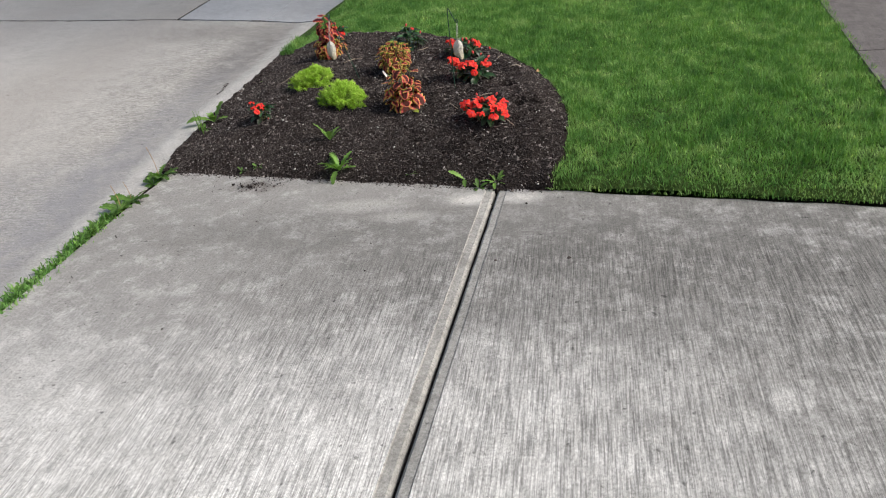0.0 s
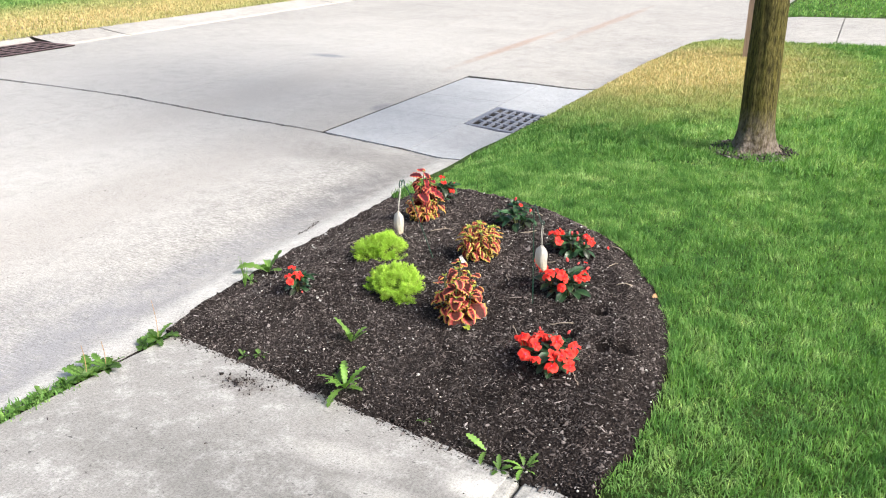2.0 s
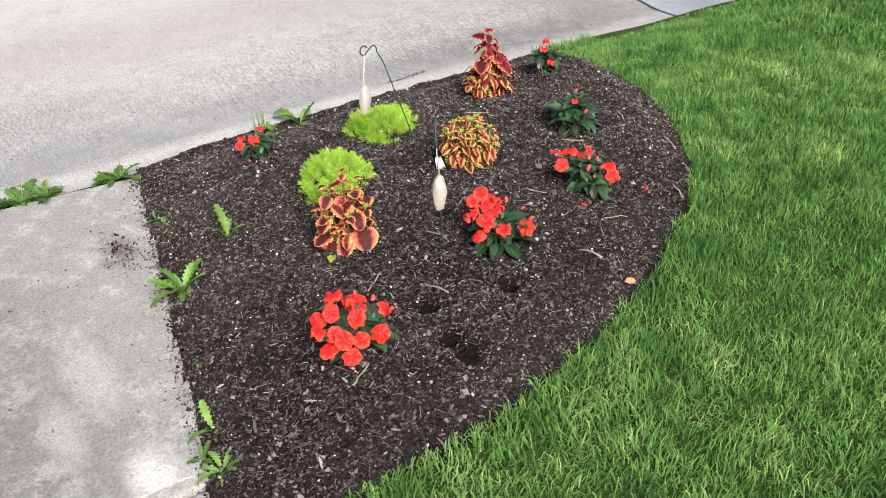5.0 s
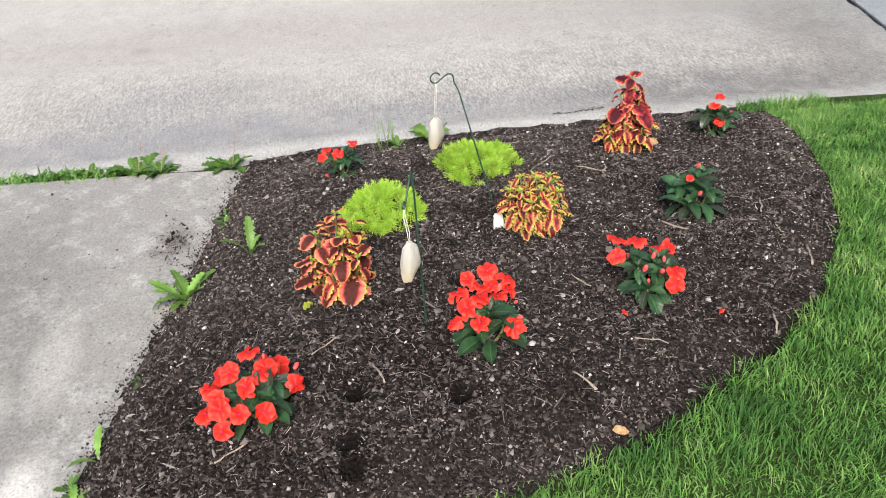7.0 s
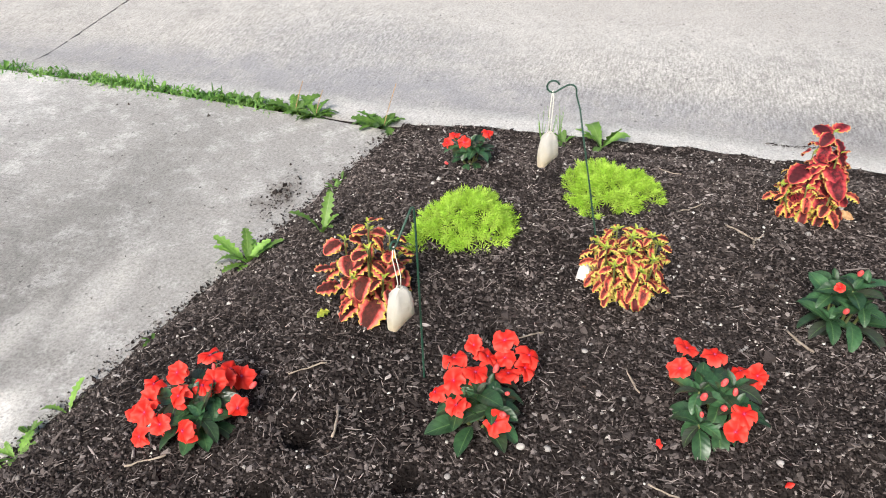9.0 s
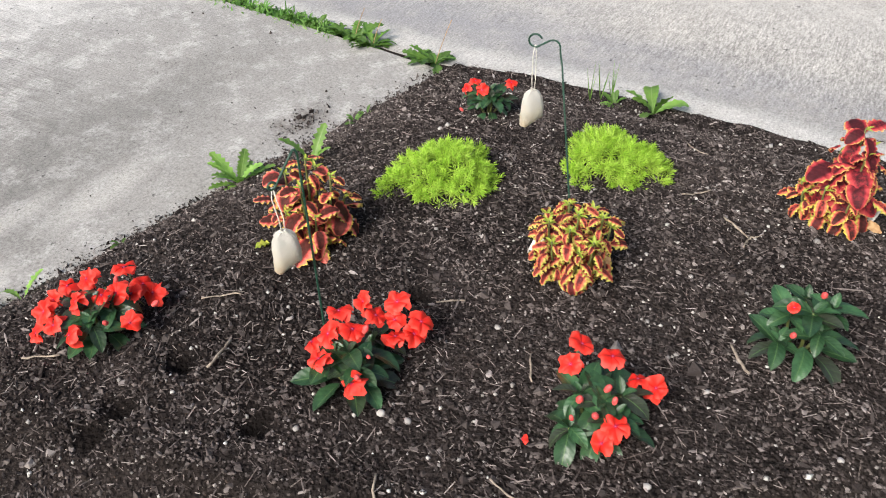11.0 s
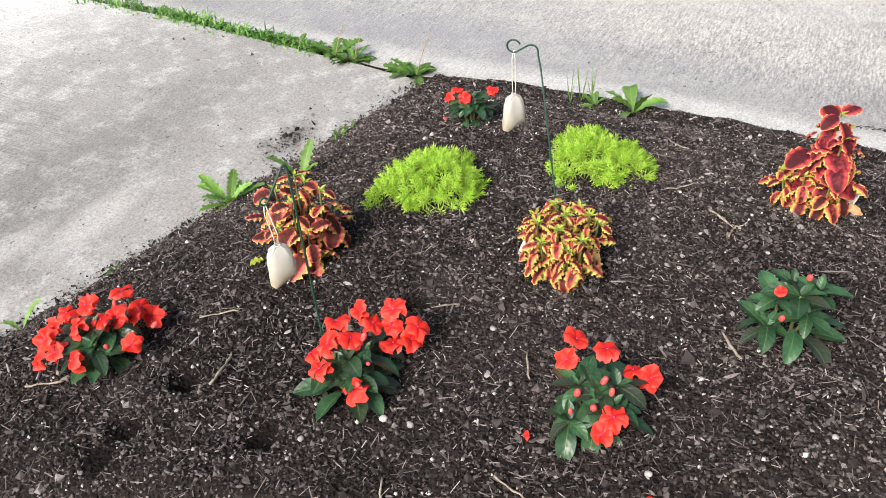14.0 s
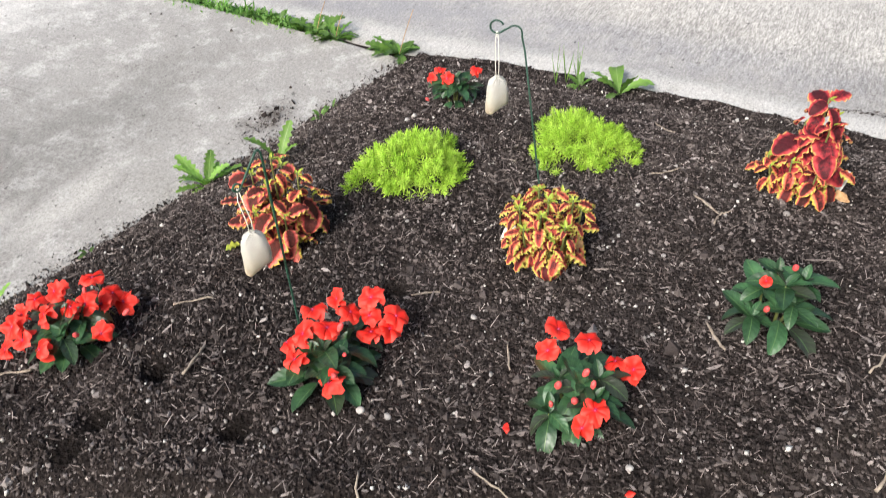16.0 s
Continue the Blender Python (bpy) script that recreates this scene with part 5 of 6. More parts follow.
for n, (x, y, r) in enumerate([(0.655, 1.352, 0.010), (0.93, 1.13, 0.007), (1.12, 1.09, 0.007), (1.52, 1.22, 0.009), (1.6, 0.74, 0.010), (1.59, 0.79, 0.009), (0.58, 1.22, 0.008), (0.48, 0.60, 0.007), (0.91, 1.02, 0.006), (1.186, 1.172, 0.006), (1.70, 0.62, 0.008), (1.30, 1.50, 0.008), (0.80, 1.30, 0.006), (1.74, 0.36, 0.006), (1.05, 0.55, 0.006), (1.88, 0.62, 0.006), (0.935, 1.253, 0.006), (1.289, 0.828, 0.008), (0.717, 1.222, 0.006), (0.563, 0.293, 0.008), (1.047, 1.18, 0.006)]):
    stone(x, y, r * 0.8, n)


def stick(a, b, r, seed, fork=False):
    rng = random.Random(seed)
    pts = []
    for k in range(7):
        f = k / 6
        x, y = a[0] + (b[0] - a[0]) * f, a[1] + (b[1] - a[1]) * f
        x += rng.uniform(-0.003, 0.003)
        y += rng.uniform(-0.003, 0.003)
        pts.append(Vector((x, y, ground_z(x, y) + r + 0.005)))
    bm = tube(pts, [r * rng.uniform(0.6, 1.1) for _ in pts], 6)
    single("twig", bm, mat_stick, "dry grey-brown twig lying on the mulch", "twig", group="dry twigs on the mulch")


for n, (a, b, r) in enumerate([((1.11, 1.26), (1.18, 1.31), 0.003), ((0.677, 1.136), (0.727, 1.211), 0.0028), ((0.727, 1.211), (0.705, 1.236), 0.002), ((0.727, 1.211), (0.769, 1.207), 0.0022), ((1.545, 1.395), (1.61, 1.372), 0.0032), ((1.35, 1.61), (1.27, 1.64), 0.004), ((1.57, 0.36), (1.66, 0.38), 0.003), ((1.28, 0.68), (1.25, 0.73), 0.0022), ((1.72, 0.80), (1.78, 0.84), 0.003), ((1.50, 0.22), (1.45, 0.29), 0.0022), ((0.62, 1.02), (0.56, 1.08), 0.002), ((1.33, 0.92), (1.40, 0.95), 0.0022), ((0.30, 0.95), (0.36, 1.02), 0.002), ((1.8, 0.0), (1.76, 0.07), 0.0025), ((1.64, 0.98), (1.66, 1.06), 0.002), ((1.05, 1.6), (1.12, 1.57), 0.0025)]):
    stick(a, b, r, n)
STRAY = leaf_mesh("stray", mat_dry, 0.05, 0.026, 0.6, 0.7, 0.8, 0.5, ruffle=0.6, rows=10, twist=0.7)
for x, y, s, text in ((1.865, 0.850, 0.75, "curled tan dead leaf at the edge of the lawn"), (0.53, 1.44, 0.9, "curled tan dead leaf beside the crimson coleus")):
    single("dead_leaf", STRAY, None, text, "leaf", m=aim((x, y, ground_z(x, y) + 0.012), 1.1, 0.3, 0.5, s))

single("dead_leaf", leaf_mesh("stray", mat_sprout, 0.04, 0.028, 0.5, 0.6, 0.5, 0.3, ruffle=0.4, rows=10), None, "fallen yellow-green leaf lying by the maroon coleus", "leaf", m=aim((1.272, 0.228, ground_z(1.272, 0.228) + 0.008), -0.6, 0.25, 0.2, 0.9))
for x, y, a in ((1.558, 1.232, 0.4), (1.53, 0.99, 2.0)):
    single("fallen_petal", PETALS[1], None, "scarlet petal fallen on the mulch", "petal", group="petals fallen on the mulch", m=aim((x, y, ground_z(x, y) + 0.006), a, 0.2, 0.3, 0.55))


# ---- weeds ----
DANDELION = [leaf_mesh("leaf", mat_weed, 0.12, 0.030, 0.9, 0.55, d, 0.3, teeth=0.28, ruffle=0.15, rows=14) for d in (0.5, 0.9, 1.3)]
GUTTER = [leaf_mesh("leaf", mat_strip_weed, 0.10, 0.026, 0.9, 0.55, d, 0.3, teeth=0.28, ruffle=0.25, rows=14) for d in (0.6, 1.0, 1.4)]
BROAD = [leaf_mesh("leaf", mat_weed, 0.12, 0.036, 0.95, 0.45, d, 0.25, teeth=0.06, ruffle=0.25, rows=14) for d in (0.4, 0.8, 1.2)]
ROUND = [leaf_mesh("leaf", mat_strip_weed, 0.06, 0.020, 0.8, 0.6, d, 0.3, teeth=0.12, ruffle=0.2, rows=9) for d in (0.5, 1.0)]


def weed(x, y, z, leaves, count, size, rise, seed, label, group="weeds in the bed", stalk=0.0):
    rng = random.Random(seed)
    w = thing("weed", label, "weed", group=group, at=pose(x, y, z - 0.003))
    for k in range(count):
        a = k * 2.4 + rng.uniform(-0.4, 0.4)
        part("leaf", rng.choice(leaves), w, m=aim((0.004 * math.cos(a), 0.004 * math.sin(a), 0), a, rng.uniform(*rise), rng.uniform(-0.5, 0.5), size * rng.uniform(0.6, 1.1)))
    if stalk:
        part("stalk", tube(curved((0, 0, 0), (-0.04 * stalk / 0.12, 0.03 * stalk / 0.12, stalk), (0.008, 0, 0)), [0.0014] * 7, 5), w, mat_dry)
    return w


gz = ground_z
weed(0.955, -0.150, gz(0.955, -0.15), DANDELION, 15, 1.0, (0.35, 1.2), 1, "dandelion rosette at the driveway edge of the bed")
weed(0.868, 0.050, gz(0.868, 0.05), DANDELION, 5, 0.95, (0.95, 1.4), 2, "small upright jagged weed in the mulch")
weed(1.595, -0.300, gz(1.595, -0.3), DANDELION, 5, 0.75, (0.3, 1.0), 3, "sprawling jagged weed where bed meets driveway")
weed(1.735, -0.335, gz(1.735, -0.335), DANDELION, 9, 0.55, (0.4, 1.2), 4, "leafy weed at the end of the driveway joint")
weed(1.66, -0.36, gz(1.66, -0.345), ROUND, 8, 0.8, (0.3, 1.2), 5, "low green weed at the driveway edge")
weed(0.50, -0.055, gz(0.5, -0.055), ROUND, 9, 0.8, (0.2, 1.2), 6, "low grey-green weed tuft at the bed edge")
weed(0.42, -0.06, gz(0.42, -0.06), ROUND, 6, 0.55, (0.2, 1.2), 7, "tiny green weed tuft at the bed edge")
weed(1.33, -0.235, gz(1.33, -0.235), ROUND, 6, 0.5, (0.2, 1.2), 17, "tiny green weed tuft at the bed edge")
weed(-0.06, 0.755, 0.0, BROAD, 6, 1.3, (0.6, 1.4), 8, "broad-leaved green weed growing at the kerb")
weed(-0.06, 0.62, 0.0, ROUND, 8, 0.9, (0.3, 1.2), 9, "low green weed at the kerb")
weed(0.02, 1.42, 0.01, ROUND, 7, 0.6, (0.3, 1.2), 19, "low green weed at the kerb")
for n, (y, size, count, stalk) in enumerate([(-0.06, 1.1, 10, 0.16), (-0.13, 0.8, 8, 0), (-0.34, 1.1, 12, 0.1), (-0.43, 1.15, 12, 0.12), (-0.5, 0.9, 9, 0), (-0.62, 0.9, 10, 0), (-0.74, 0.8, 10, 0)]):
    weed(kerb_x(y) + 0.012, y, -0.008, (ROUND + GUTTER) if n in (0, 2, 3) else ROUND, count + 6, size * 1.1, (0.25, 1.1), 30 + n, "green weed rosette in the gap by the kerb", "weeds in the kerb gap", stalk)
rng = random.Random(90)
for n in range(30):
    y = -0.5 - 2.6 * (n / 29) ** 1.3 + rng.uniform(-0.05, 0.05)
    weed(kerb_x(y) + 0.014 + rng.uniform(-0.012, 0.012), y, -0.012, ROUND, rng.randint(7, 12), rng.uniform(0.55, 1.05), (0.2, 1.2), 120 + n, "small leafy weed in the gap by the kerb", "weeds in the kerb gap")
for n, (x, y) in enumerate([(-0.06, 0.57), (-0.09, 0.60), (-0.04, 0.54)]):
    t = thing("grass_tuft", "thin yellow-green grass sprouts at the kerb", "grass", group="grass sprouts at the kerb", at=pose(x, y, 0.0))
    rng = random.Random(80 + n)
    for k in range(5):
        a = rng.uniform(0, 6.28)
        h = rng.uniform(0.07, 0.14)
        part("blade", tube(curved((0, 0, 0), (0.02 * math.cos(a), 0.02 * math.sin(a), h), (0.003, 0, 0)), [0.0016, 0.0016, 0.0015, 0.0013, 0.001, 0.0007, 0.0003], 4), t, mat_weed)

rng_ = np.random.default_rng(60)
r = []
for y in rng_.uniform(-6.0, -0.5, 14000):
    dens = 0.42 + 1.1 * fuzz(0, y, 4.5, 9) if y < -0.62 else 0.25
    if rng_.random() < dens:
        r.append((kerb_x(y) + 0.018 + rng_.normal(0, 0.030 + 0.012 * fuzz(1, y, 4)), y, -0.012))
r = np.array(r)
blades("kerb_gap_grass", "low green grass and clover filling the gap by the kerb", r, rng_.uniform(0.014, 0.045, len(r)), rng_.uniform(0.004, 0.010, len(r)), 2.6, 61)
r = []
for x, y in zip(rng_.uniform(-0.15, 0.1, 700), rng_.uniform(2.1, 2.5, 700)):
    r.append((x * 0.4 - 0.02, y, 0.005))
r = np.array(r)
blades("kerb_edge_grass", "thin dry grass where lawn meets kerb", r, rng_.uniform(0.03, 0.07, len(r)), rng_.uniform(0.002, 0.004, len(r)), 1.5, 62)


# ---- mulch ----
def solids(name, label, unit_verts, unit_faces, places, turns, sizes, material, smooth=False):
    """Many small solids, each a turned and scaled copy of one shape, joined."""
    n = len(places)
    cz, sz, cx, sx, cy, sy = np.cos(turns[:, 2]), np.sin(turns[:, 2]), np.cos(turns[:, 0]), np.sin(turns[:, 0]), np.cos(turns[:, 1]), np.sin(turns[:, 1])
    one, zero = np.ones(n), np.zeros(n)
    rx = np.stack([np.stack([one, zero, zero], -1), np.stack([zero, cx, -sx], -1), np.stack([zero, sx, cx], -1)], -2)
    ry = np.stack([np.stack([cy, zero, sy], -1), np.stack([zero, one, zero], -1), np.stack([-sy, zero, cy], -1)], -2)
    rzm = np.stack([np.stack([cz, -sz, zero], -1), np.stack([sz, cz, zero], -1), np.stack([zero, zero, one], -1)], -2)
    m = rzm @ ry @ rx
    rng = np.random.default_rng(n)
    local = unit_verts[None] * sizes[:, None, :] * (1 + rng.uniform(-0.28, 0.28, (n, len(unit_verts), 3)))
    verts = np.einsum("nij,nkj->nki", m, local) + places[:, None, :]
    faces = (unit_faces[None] + (np.arange(n) * len(unit_verts))[:, None, None]).reshape(-1, unit_faces.shape[1])
    return single(name, from_arrays(name, verts.reshape(-1, 3), faces, material, smooth), None, label, "mulch", kind="stuff")


BOX_V = np.array([(x, y, z) for x in (-.5, .5) for y in (-.5, .5) for z in (-.5, .5)], float)
CHIP_V = np.array([(x, y, z) for z in (-.5, .5) for x, y in ((-.5, -.05), (-.22, -.42), (.28, -.5), (.5, .04), (.2, .5), (-.3, .38))], float)
CHIP_F = np.array([(0, 3, 2, 1), (0, 5, 4, 3), (6, 7, 8, 9), (6, 9, 10, 11)] + [(k, (k + 1) % 6, (k + 1) % 6 + 6, k + 6) for k in range(6)])
BOX_F = np.array([(0, 1, 3, 2), (4, 6, 7, 5), (0, 4, 5, 1), (2, 3, 7, 6), (0, 2, 6, 4), (1, 5, 7, 3)])
OCT_V = np.array([(.5, 0, 0), (-.5, 0, 0), (0, .5, 0), (0, -.5, 0), (0, 0, .5), (0, 0, -.5)], float)
OCT_F = np.array([(0, 2, 4), (2, 1, 4), (1, 3, 4), (3, 0, 4), (2, 0, 5), (1, 2, 5), (3, 1, 5), (0, 3, 5)])


def spread_on_bed(n, seed, spill=0.0):
    rng = np.random.default_rng(seed)
    out = []
    while len(out) < n:
        x, y = rng.uniform(-0.12, 2.06), rng.uniform(-0.5, 2.24)
        if y > edge_y(x) - spill and x > kerb_x(y) and rim_gap(x, y) > 0.0:
            if min((x - hx) ** 2 + (y - hy) ** 2 for hx, hy in HOLLOWS) < 0.0008 and rng.random() < 0.75:
                continue
            out.append((x, y, ground_z(x, y)))
    return np.array(out), rng


p, g = spread_on_bed(11000, 101)
p = p[[0.5 + 0.8 * fuzz(x, y, 3.0, 8.0) + min(0.3, 3 * min(math.hypot(x - hx, y - hy) for hx, hy in HOLLOWS) - 0.3) > k for (x, y, _), k in zip(p, g.random(len(p)))]]
n = len(p)
ln = g.gamma(1.5, 0.0048, n) + 0.003
s = np.c_[ln, np.minimum(ln * g.uniform(0.12, 0.5, n), 0.007), g.uniform(0.001, 0.004, n)]
p[:, 2] += 0.002
solids("mulch_chips", "shredded brown and grey wood chips strewn over the bed", CHIP_V, CHIP_F, p, np.c_[g.normal(0, 0.4, n), g.normal(0, 0.35, n), g.uniform(0, 6.3, n)], s, mat_chip)
p, g = spread_on_bed(330, 107)
n = len(p)
ln = g.uniform(0.008, 0.020, n)
p[:, 2] += 0.003
solids("bark_flakes", "flat grey-brown bark flakes lying on the bed", CHIP_V, CHIP_F, p, np.c_[g.normal(0, 0.3, n), g.normal(0, 0.25, n), g.uniform(0, 6.3, n)], np.c_[ln, ln * g.uniform(0.3, 0.7, n), g.uniform(0.0015, 0.004, n)], mat_chip)
p, g = spread_on_bed(150, 108)
n = len(p)
p[:, 2] += 0.005
solids("bark_splinters", "long thin bark splinters strewn on the bed", CHIP_V, CHIP_F, p, np.c_[g.normal(0, 0.15, n), g.normal(0, 0.1, n), g.uniform(0, 6.3, n)], np.c_[g.uniform(0.025, 0.06, n), g.uniform(0.0015, 0.004, n), g.uniform(0.001, 0.003, n)], mat_fibre)
p, g = spread_on_bed(105000, 102)
n = len(p)
s = g.gamma(1.8, 0.0022, n)[:, None] * g.uniform(0.6, 1.3, (n, 3)) + 0.0018
solids("soil_crumbs", "dark crumbly compost clods", OCT_V, OCT_F, p, g.uniform(0, 6.3, (n, 3)), s, mat_crumb)
p, g = spread_on_bed(15000, 103)
n = len(p)
p[:, 2] += 0.003
solids("bark_fibres", "thin tan bark fibres in the mulch", BOX_V, BOX_F, p, np.c_[g.normal(0, 0.3, n), g.normal(0, 0.3, n), g.uniform(0, 6.3, n)], np.c_[g.gamma(1.8, 0.0052, n) + 0.004, g.uniform(0.0006, 0.0016, n), g.uniform(0.0006, 0.0012, n)], mat_fibre)
p, g = spread_on_bed(1500, 104)
n = len(p)
solids("grit", "small pale grit stones scattered in the mulch", OCT_V, OCT_F, p + np.array([0, 0, 0.002]), g.uniform(0, 6.3, (n, 3)), (g.gamma(2.0, 0.0016, n) + 0.0028)[:, None] * g.uniform(0.75, 1.25, (n, 3)), mat_pebble, True)
# crumbs spilt on the driveway
g = np.random.default_rng(105)
spill = [(0.55 + g.normal(0, 0.07), -0.225 + g.normal(0, 0.03)) for _ in range(260)]
for _ in range(1100):
    x = g.uniform(0.02, 1.95)
    spill.append((x, edge_y(x) - abs(g.normal(0, 0.018 + 0.022 * max(0.0, fuzz(x, 0, 4.0, 3.0))))))
for _ in range(70):
    spill.append((g.uniform(0.0, 2.6), g.uniform(-1.6, -0.3)))
p = np.array([(x, y, drive_z(x) + 0.002) for x, y in spill if y < edge_y(x) + 0.02])
n = len(p)
solids("spilt_crumbs", "dark soil crumbs spilt on the driveway", OCT_V, OCT_F, p, g.uniform(0, 6.3, (n, 3)), (g.gamma(1.6, 0.0021, n) + 0.002)[:, None] * np.c_[g.uniform(0.7, 1.8, n), g.uniform(0.7, 1.3, n), g.uniform(0.2, 0.5, n)], mat_crumb)
g = np.random.default_rng(106)
n = 150
yy = g.uniform(1.34, 1.58, n)
hx, hy = -0.68, 3.345
p = np.array([(-0.285 + 0.01 * math.sin(19 * y) + g.normal(0, 0.007), y, gutter_z(-0.285, y) + 0.002) for y in yy] + [(hx + u, hy - 0.26 * u + g.normal(0, 0.011), gutter_z(hx, hy) + 0.003) for u in g.uniform(-0.075, 0.075, 240)])
n = len(p)
solids("gutter_debris", "dark washed-out soil lying in the gutter and joint", OCT_V, OCT_F, p, g.uniform(-0.3, 0.3, (n, 3)), (g.gamma(1.6, 0.0020, n) + 0.002)[:, None] * np.c_[g.uniform(0.6, 1.1, n), g.uniform(0.9, 2.2, n), g.uniform(0.2, 0.4, n)], mat_crumb)


# ---- storm drains ----
def storm_drain(x0, x1, y0, y1, z, material, label, t=0.03, half=0.012, tip=0.0, cols=6, rows_=4, pan=False):
    d = thing("storm_drain", label, "storm drain", group="storm drain grates", at=pose(x0, y0, z, 0, tip, 0))
    w, l = x1 - x0, y1 - y0

    def bar(name, ax, ay, bx, by):
        bm = bmesh.new()
        bmesh.ops.create_cube(bm, size=1, matrix=Matrix.Translation(((ax + bx) / 2, (ay + by) / 2, -t / 2)) @ Matrix.Diagonal((bx - ax, by - ay, t, 1)))
        bmesh.ops.bevel(bm, geom=bm.edges[:], offset=0.003, segments=1, affect="EDGES")
        part(name, bm, d, material, smooth=False)

    e = 0.045
    for a in ((0, 0, w, e), (0, l - e, w, l), (0, e, e, l - e), (w - e, e, w, l - e)):
        bar("frame", *a)
    for k in range(1, cols):
        c = e + (w - 2 * e) * k / cols
        bar("bar", c - half, e, c + half, l - e)
    for k in range(1, rows_):
        c = e + (l - 2 * e) * k / rows_
        for j in range(cols):
            a = e + (w - 2 * e) * j / cols + (half if j else 0)
            b = e + (w - 2 * e) * (j + 1) / cols - (half if j < cols - 1 else 0)
            bar("cross_bar", a, c - 0.016, b, c + 0.016)
    # Added black plate just under the bars, in place of a shaded pit
    if pan:
        bm = bmesh.new()
        bmesh.ops.create_cube(bm, size=1, matrix=Matrix.Translation((w / 2, l / 2, -0.012)) @ Matrix.Diagonal((w - 0.004, l - 0.004, 0.006, 1)))
        part("silt_pan", bm, d, mat_pit, "black plate under the bars standing for the pit's shade", smooth=False)
        return
    pit = bmesh.new()
    bmesh.ops.create_cube(pit, size=1, matrix=Matrix.Translation((w / 2, l / 2, -0.36)) @ Matrix.Diagonal((w - 0.02, l - 0.02, 0.65, 1)))
    pit.faces.ensure_lookup_table()
    bmesh.ops.delete(pit, geom=[f for f in pit.faces if f.calc_center_median().z > -0.1], context="FACES")
    part("pit", pit, d, mat_pit, "shaft below the grate, coloured near black", smooth=False)


storm_drain(GX0, GX1, GY0, GY1, -0.030, mat_iron, "blue-grey cast iron storm drain grate set in the gutter", tip=4.2)
storm_drain(FAR_KERB - 0.55, FAR_KERB + 0.17, 4.85, 6.0, 0.046, mat_rust, "rust-brown iron storm drain grate in the opposite gutter", 0.006, 0.016, cols=4, rows_=6, pan=True)


# ---- street tree ----
def street_tree(x, y):
    base = lawn_z(x, y)
    tree = thing("tree", "street tree with mossy furrowed bark in the lawn", "tree", at=pose(x, y, base - 0.03))
    bm = bmesh.new()
    rings = []
    for j in range(90):
        z = 3.3 * (j / 89) ** 1.15
        row = []
        for k in range(56):
            a = 2 * math.pi * k / 56
            r = 0.115 - 0.007 * z + 0.075 * math.exp(-z / 0.09) * (1 + 0.5 * math.sin(3 * a + 1) + 0.35 * math.sin(5 * a)) 
            r += 0.007 * noise.noise(Vector((math.cos(a) * 5, math.sin(a) * 5, z * 1.1))) + 0.006 * noise.noise(Vector((math.cos(a) * 13, math.sin(a) * 13, z * 2.2)))
            row.append(bm.verts.new((r * math.cos(a) - 0.012 * z, r * math.sin(a) + 0.01 * z, z)))
        rings.append(row)
    for a, b in zip(rings, rings[1:]):
        for k in range(56):
            bm.faces.new((a[k], a[(k + 1) % 56], b[(k + 1) % 56], b[k]))
    part("trunk", bm, tree, mat_bark)
    rng = random.Random(5)
    ends = []
    for k in range(9):
        a = k * 2.4
        z = 2.5 + 0.1 * k
        end = Vector((1.8 * math.cos(a) * rng.uniform(0.7, 1.1), 1.8 * math.sin(a) * rng.uniform(0.7, 1.1), z + rng.uniform(1.2, 2.4)))
        part("limb", tube(curved((-0.012 * z, 0.01 * z, z), end, (0, 0, 0.25), 8), [0.06 - 0.006 * i for i in range(9)], 8), tree, mat_bark)
        ends.append(end)
    g = np.random.default_rng(9)
    n = 6500
    c = np.array([ends[i] for i in g.integers(0, len(ends), n)])
    p = c * g.uniform(0.55, 1.1, (n, 1)) + g.normal(0, 0.42, (n, 3))
    p[:, 2] = np.maximum(p[:, 2] + 0.8, 2.9)
    t = g.uniform(0, 6.3, (n, 3))
    leaf_v = np.array([(-.5, 0, 0), (0, -.3, 0.06), (.5, 0, 0), (0, .3, 0.06)])
    leaf_f = np.array([(0, 1, 2, 3)])
    ob = solids("crown", "", leaf_v, leaf_f, p, t, np.full((n, 3), 0.12), mat_crown)
    ob.parent = tree
    for key in ("kind", "category"):
        if key in ob:
            del ob[key]
    return tree


street_tree(1.935, 3.645)
g = np.random.default_rng(200)
p = np.array([(1.935 + r_ * math.cos(a), 3.645 + r_ * math.sin(a), lawn_z(1.9, 3.7) + 0.02) for r_, a in zip(g.uniform(0.12, 0.29, 700), g.uniform(0, 6.3, 900))])
n = len(p)
solids("tree_litter", "grey bark litter and soil round the tree's foot", BOX_V, BOX_F, p, np.c_[g.normal(0, 0.4, n), g.normal(0, 0.4, n), g.uniform(0, 6.3, n)], np.c_[g.uniform(0.01, 0.05, n), g.uniform(0.006, 0.02, n), g.uniform(0.002, 0.006, n)], mat_chip)


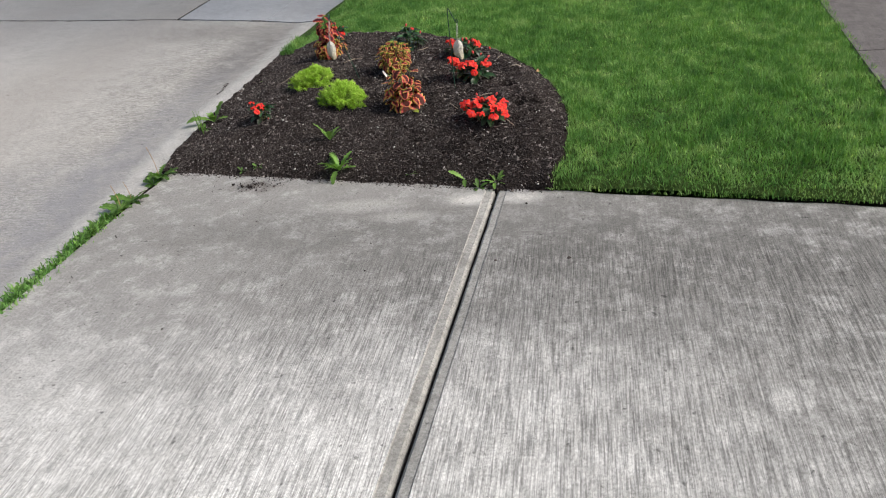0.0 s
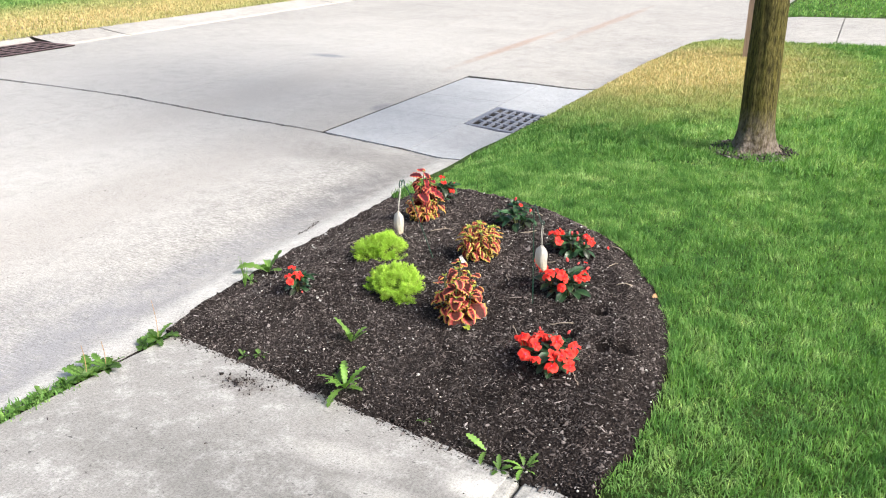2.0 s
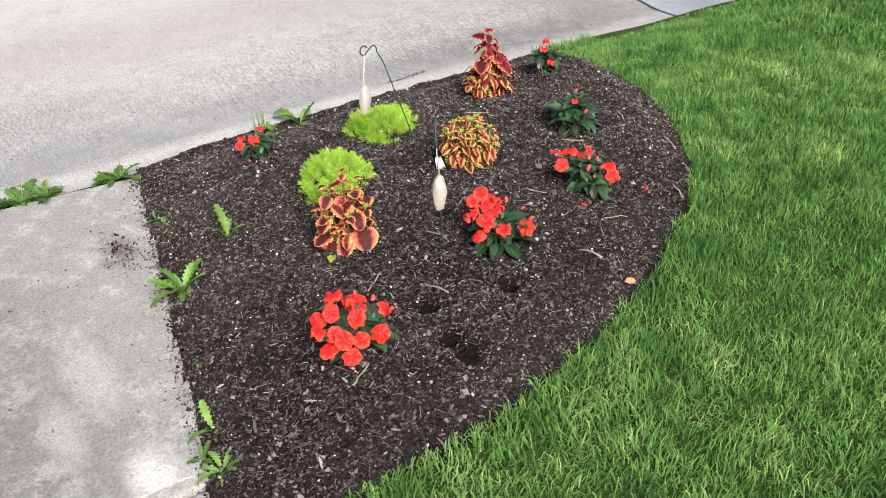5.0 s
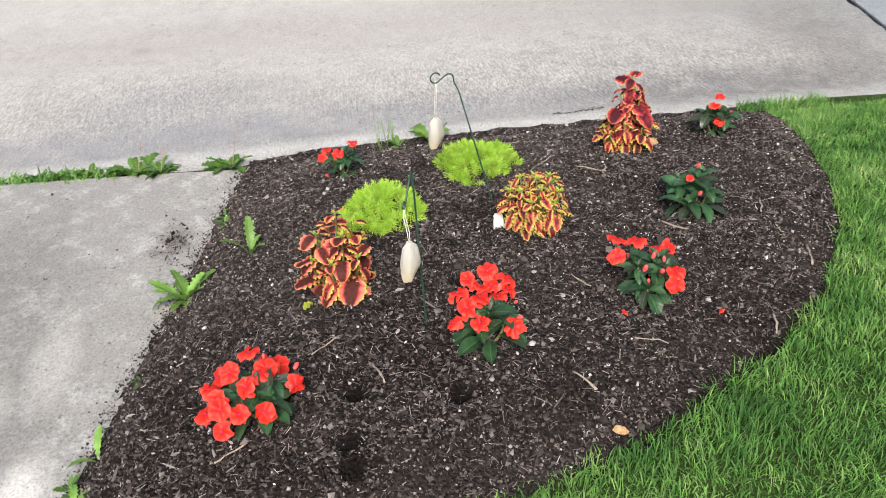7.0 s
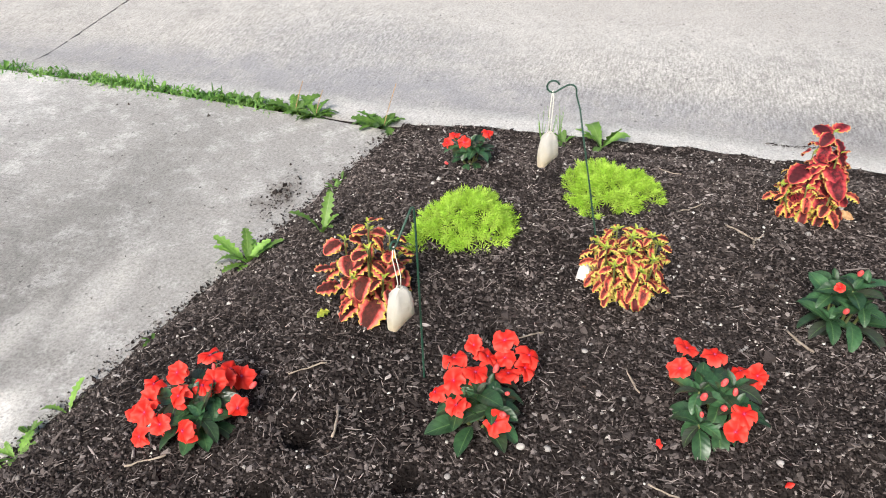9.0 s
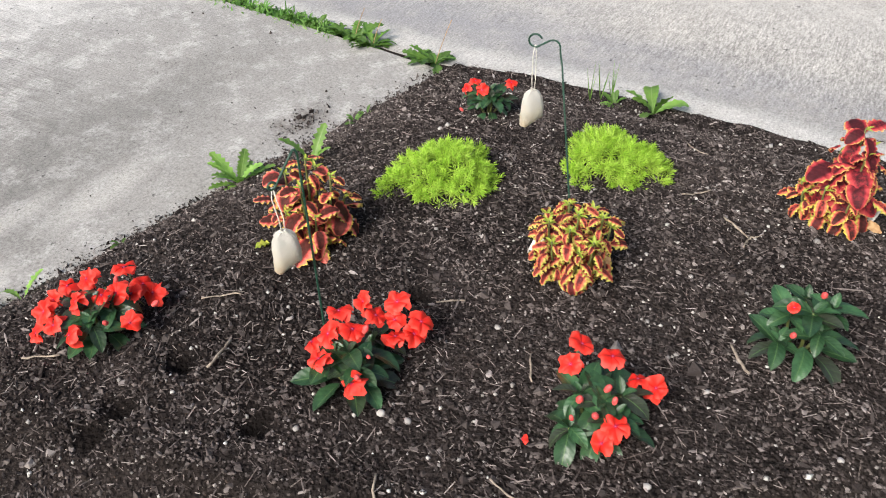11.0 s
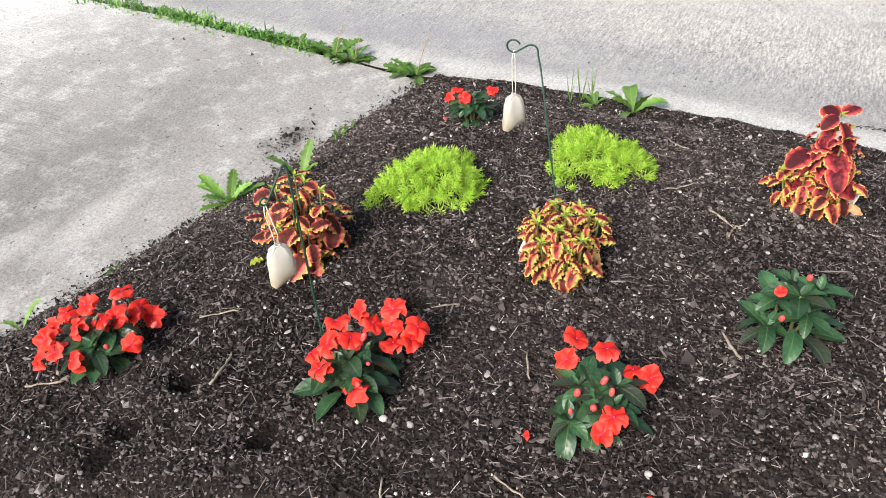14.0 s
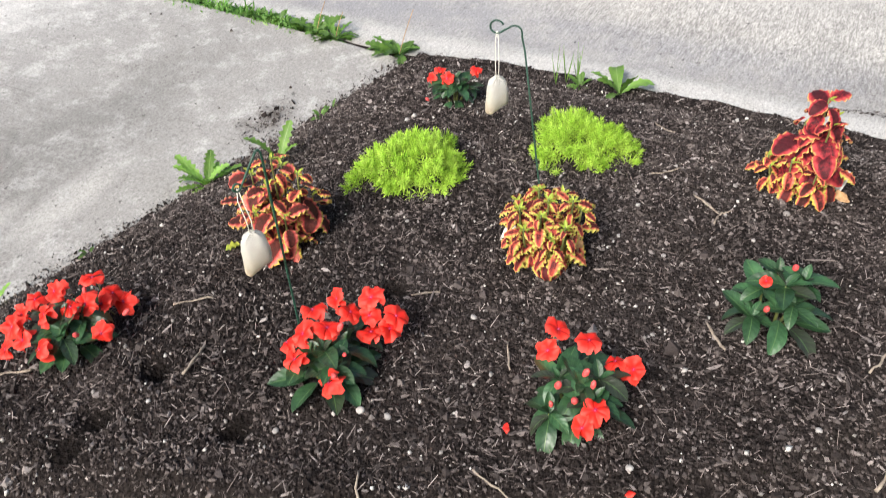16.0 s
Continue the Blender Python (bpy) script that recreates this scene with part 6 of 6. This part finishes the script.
# ---- mailbox post and hydrant ----
def box_part(name, size, place, parent, material, bevel=0.004, label=""):
    bm = bmesh.new()
    bmesh.ops.create_cube(bm, size=1, matrix=Matrix.Translation(place) @ Matrix.Diagonal((*size, 1)))
    bmesh.ops.bevel(bm, geom=bm.edges[:], offset=bevel, segments=2, affect="EDGES")
    return part(name, bm, parent, material, label, smooth=False)


post = thing("mailbox", "mailbox on a weathered timber post by the neighbour's drive", "mailbox", at=pose(1.31, 8.35, lawn_z(1.31, 8.35) - 0.02))
box_part("post", (0.10, 0.10, 0.80), (0, 0, 0.40), post, mat_timber)
box_part("arm", (0.52, 0.09, 0.03), (-0.16, 0, 0.79), post, mat_timber, label="flat timber arm")
bm = bmesh.new()
rows = []
for x in (-0.42, 0.08):
    prof = [(-0.085, 0.0), (-0.085, 0.11)] + [(0.085 * math.cos(a) * -1, 0.11 + 0.085 * math.sin(a)) for a in np.linspace(0, math.pi, 9)] + [(0.085, 0.0)]
    rows.append([bm.verts.new((x, y, 0.806 + z)) for y, z in prof])
for i in range(len(rows[0])):
    j = (i + 1) % len(rows[0])
    bm.faces.new((rows[0][i], rows[0][j], rows[1][j], rows[1][i]))
bm.faces.new(rows[0][::-1])
bm.faces.new(rows[1])
part("box", bm, post, mat_box, "dark steel letter box", smooth=False)

hydrant = thing("hydrant", "teal fire hydrant on the lawn across the street", "hydrant", at=pose(-11.1, 15.6, 0.09))
for name, prof in (("flange", [(0.0, 0.0), (0.2, 0.0), (0.2, 0.05), (0.0, 0.05)]), ("barrel", [(0.11, 0.05), (0.105, 0.5), (0.13, 0.5), (0.13, 0.54), (0.1, 0.56)]), ("cap", [(0.1, 0.56), (0.095, 0.62), (0.06, 0.68), (0.0, 0.70)])):
    bm = bmesh.new()
    rings = [[bm.verts.new((max(r_, 0.001) * math.cos(a), max(r_, 0.001) * math.sin(a), z)) for a in (2 * math.pi * k / 20 for k in range(20))] for r_, z in prof]
    for a, b in zip(rings, rings[1:]):
        for k in range(20):
            bm.faces.new((a[k], a[(k + 1) % 20], b[(k + 1) % 20], b[k]))
    part(name, bm, hydrant, mat_teal)
for s in (-1, 1):
    part("nozzle", tube([(0.09 * s, 0, 0.42), (0.17 * s, 0, 0.42)], 0.045, 12), hydrant, mat_teal)
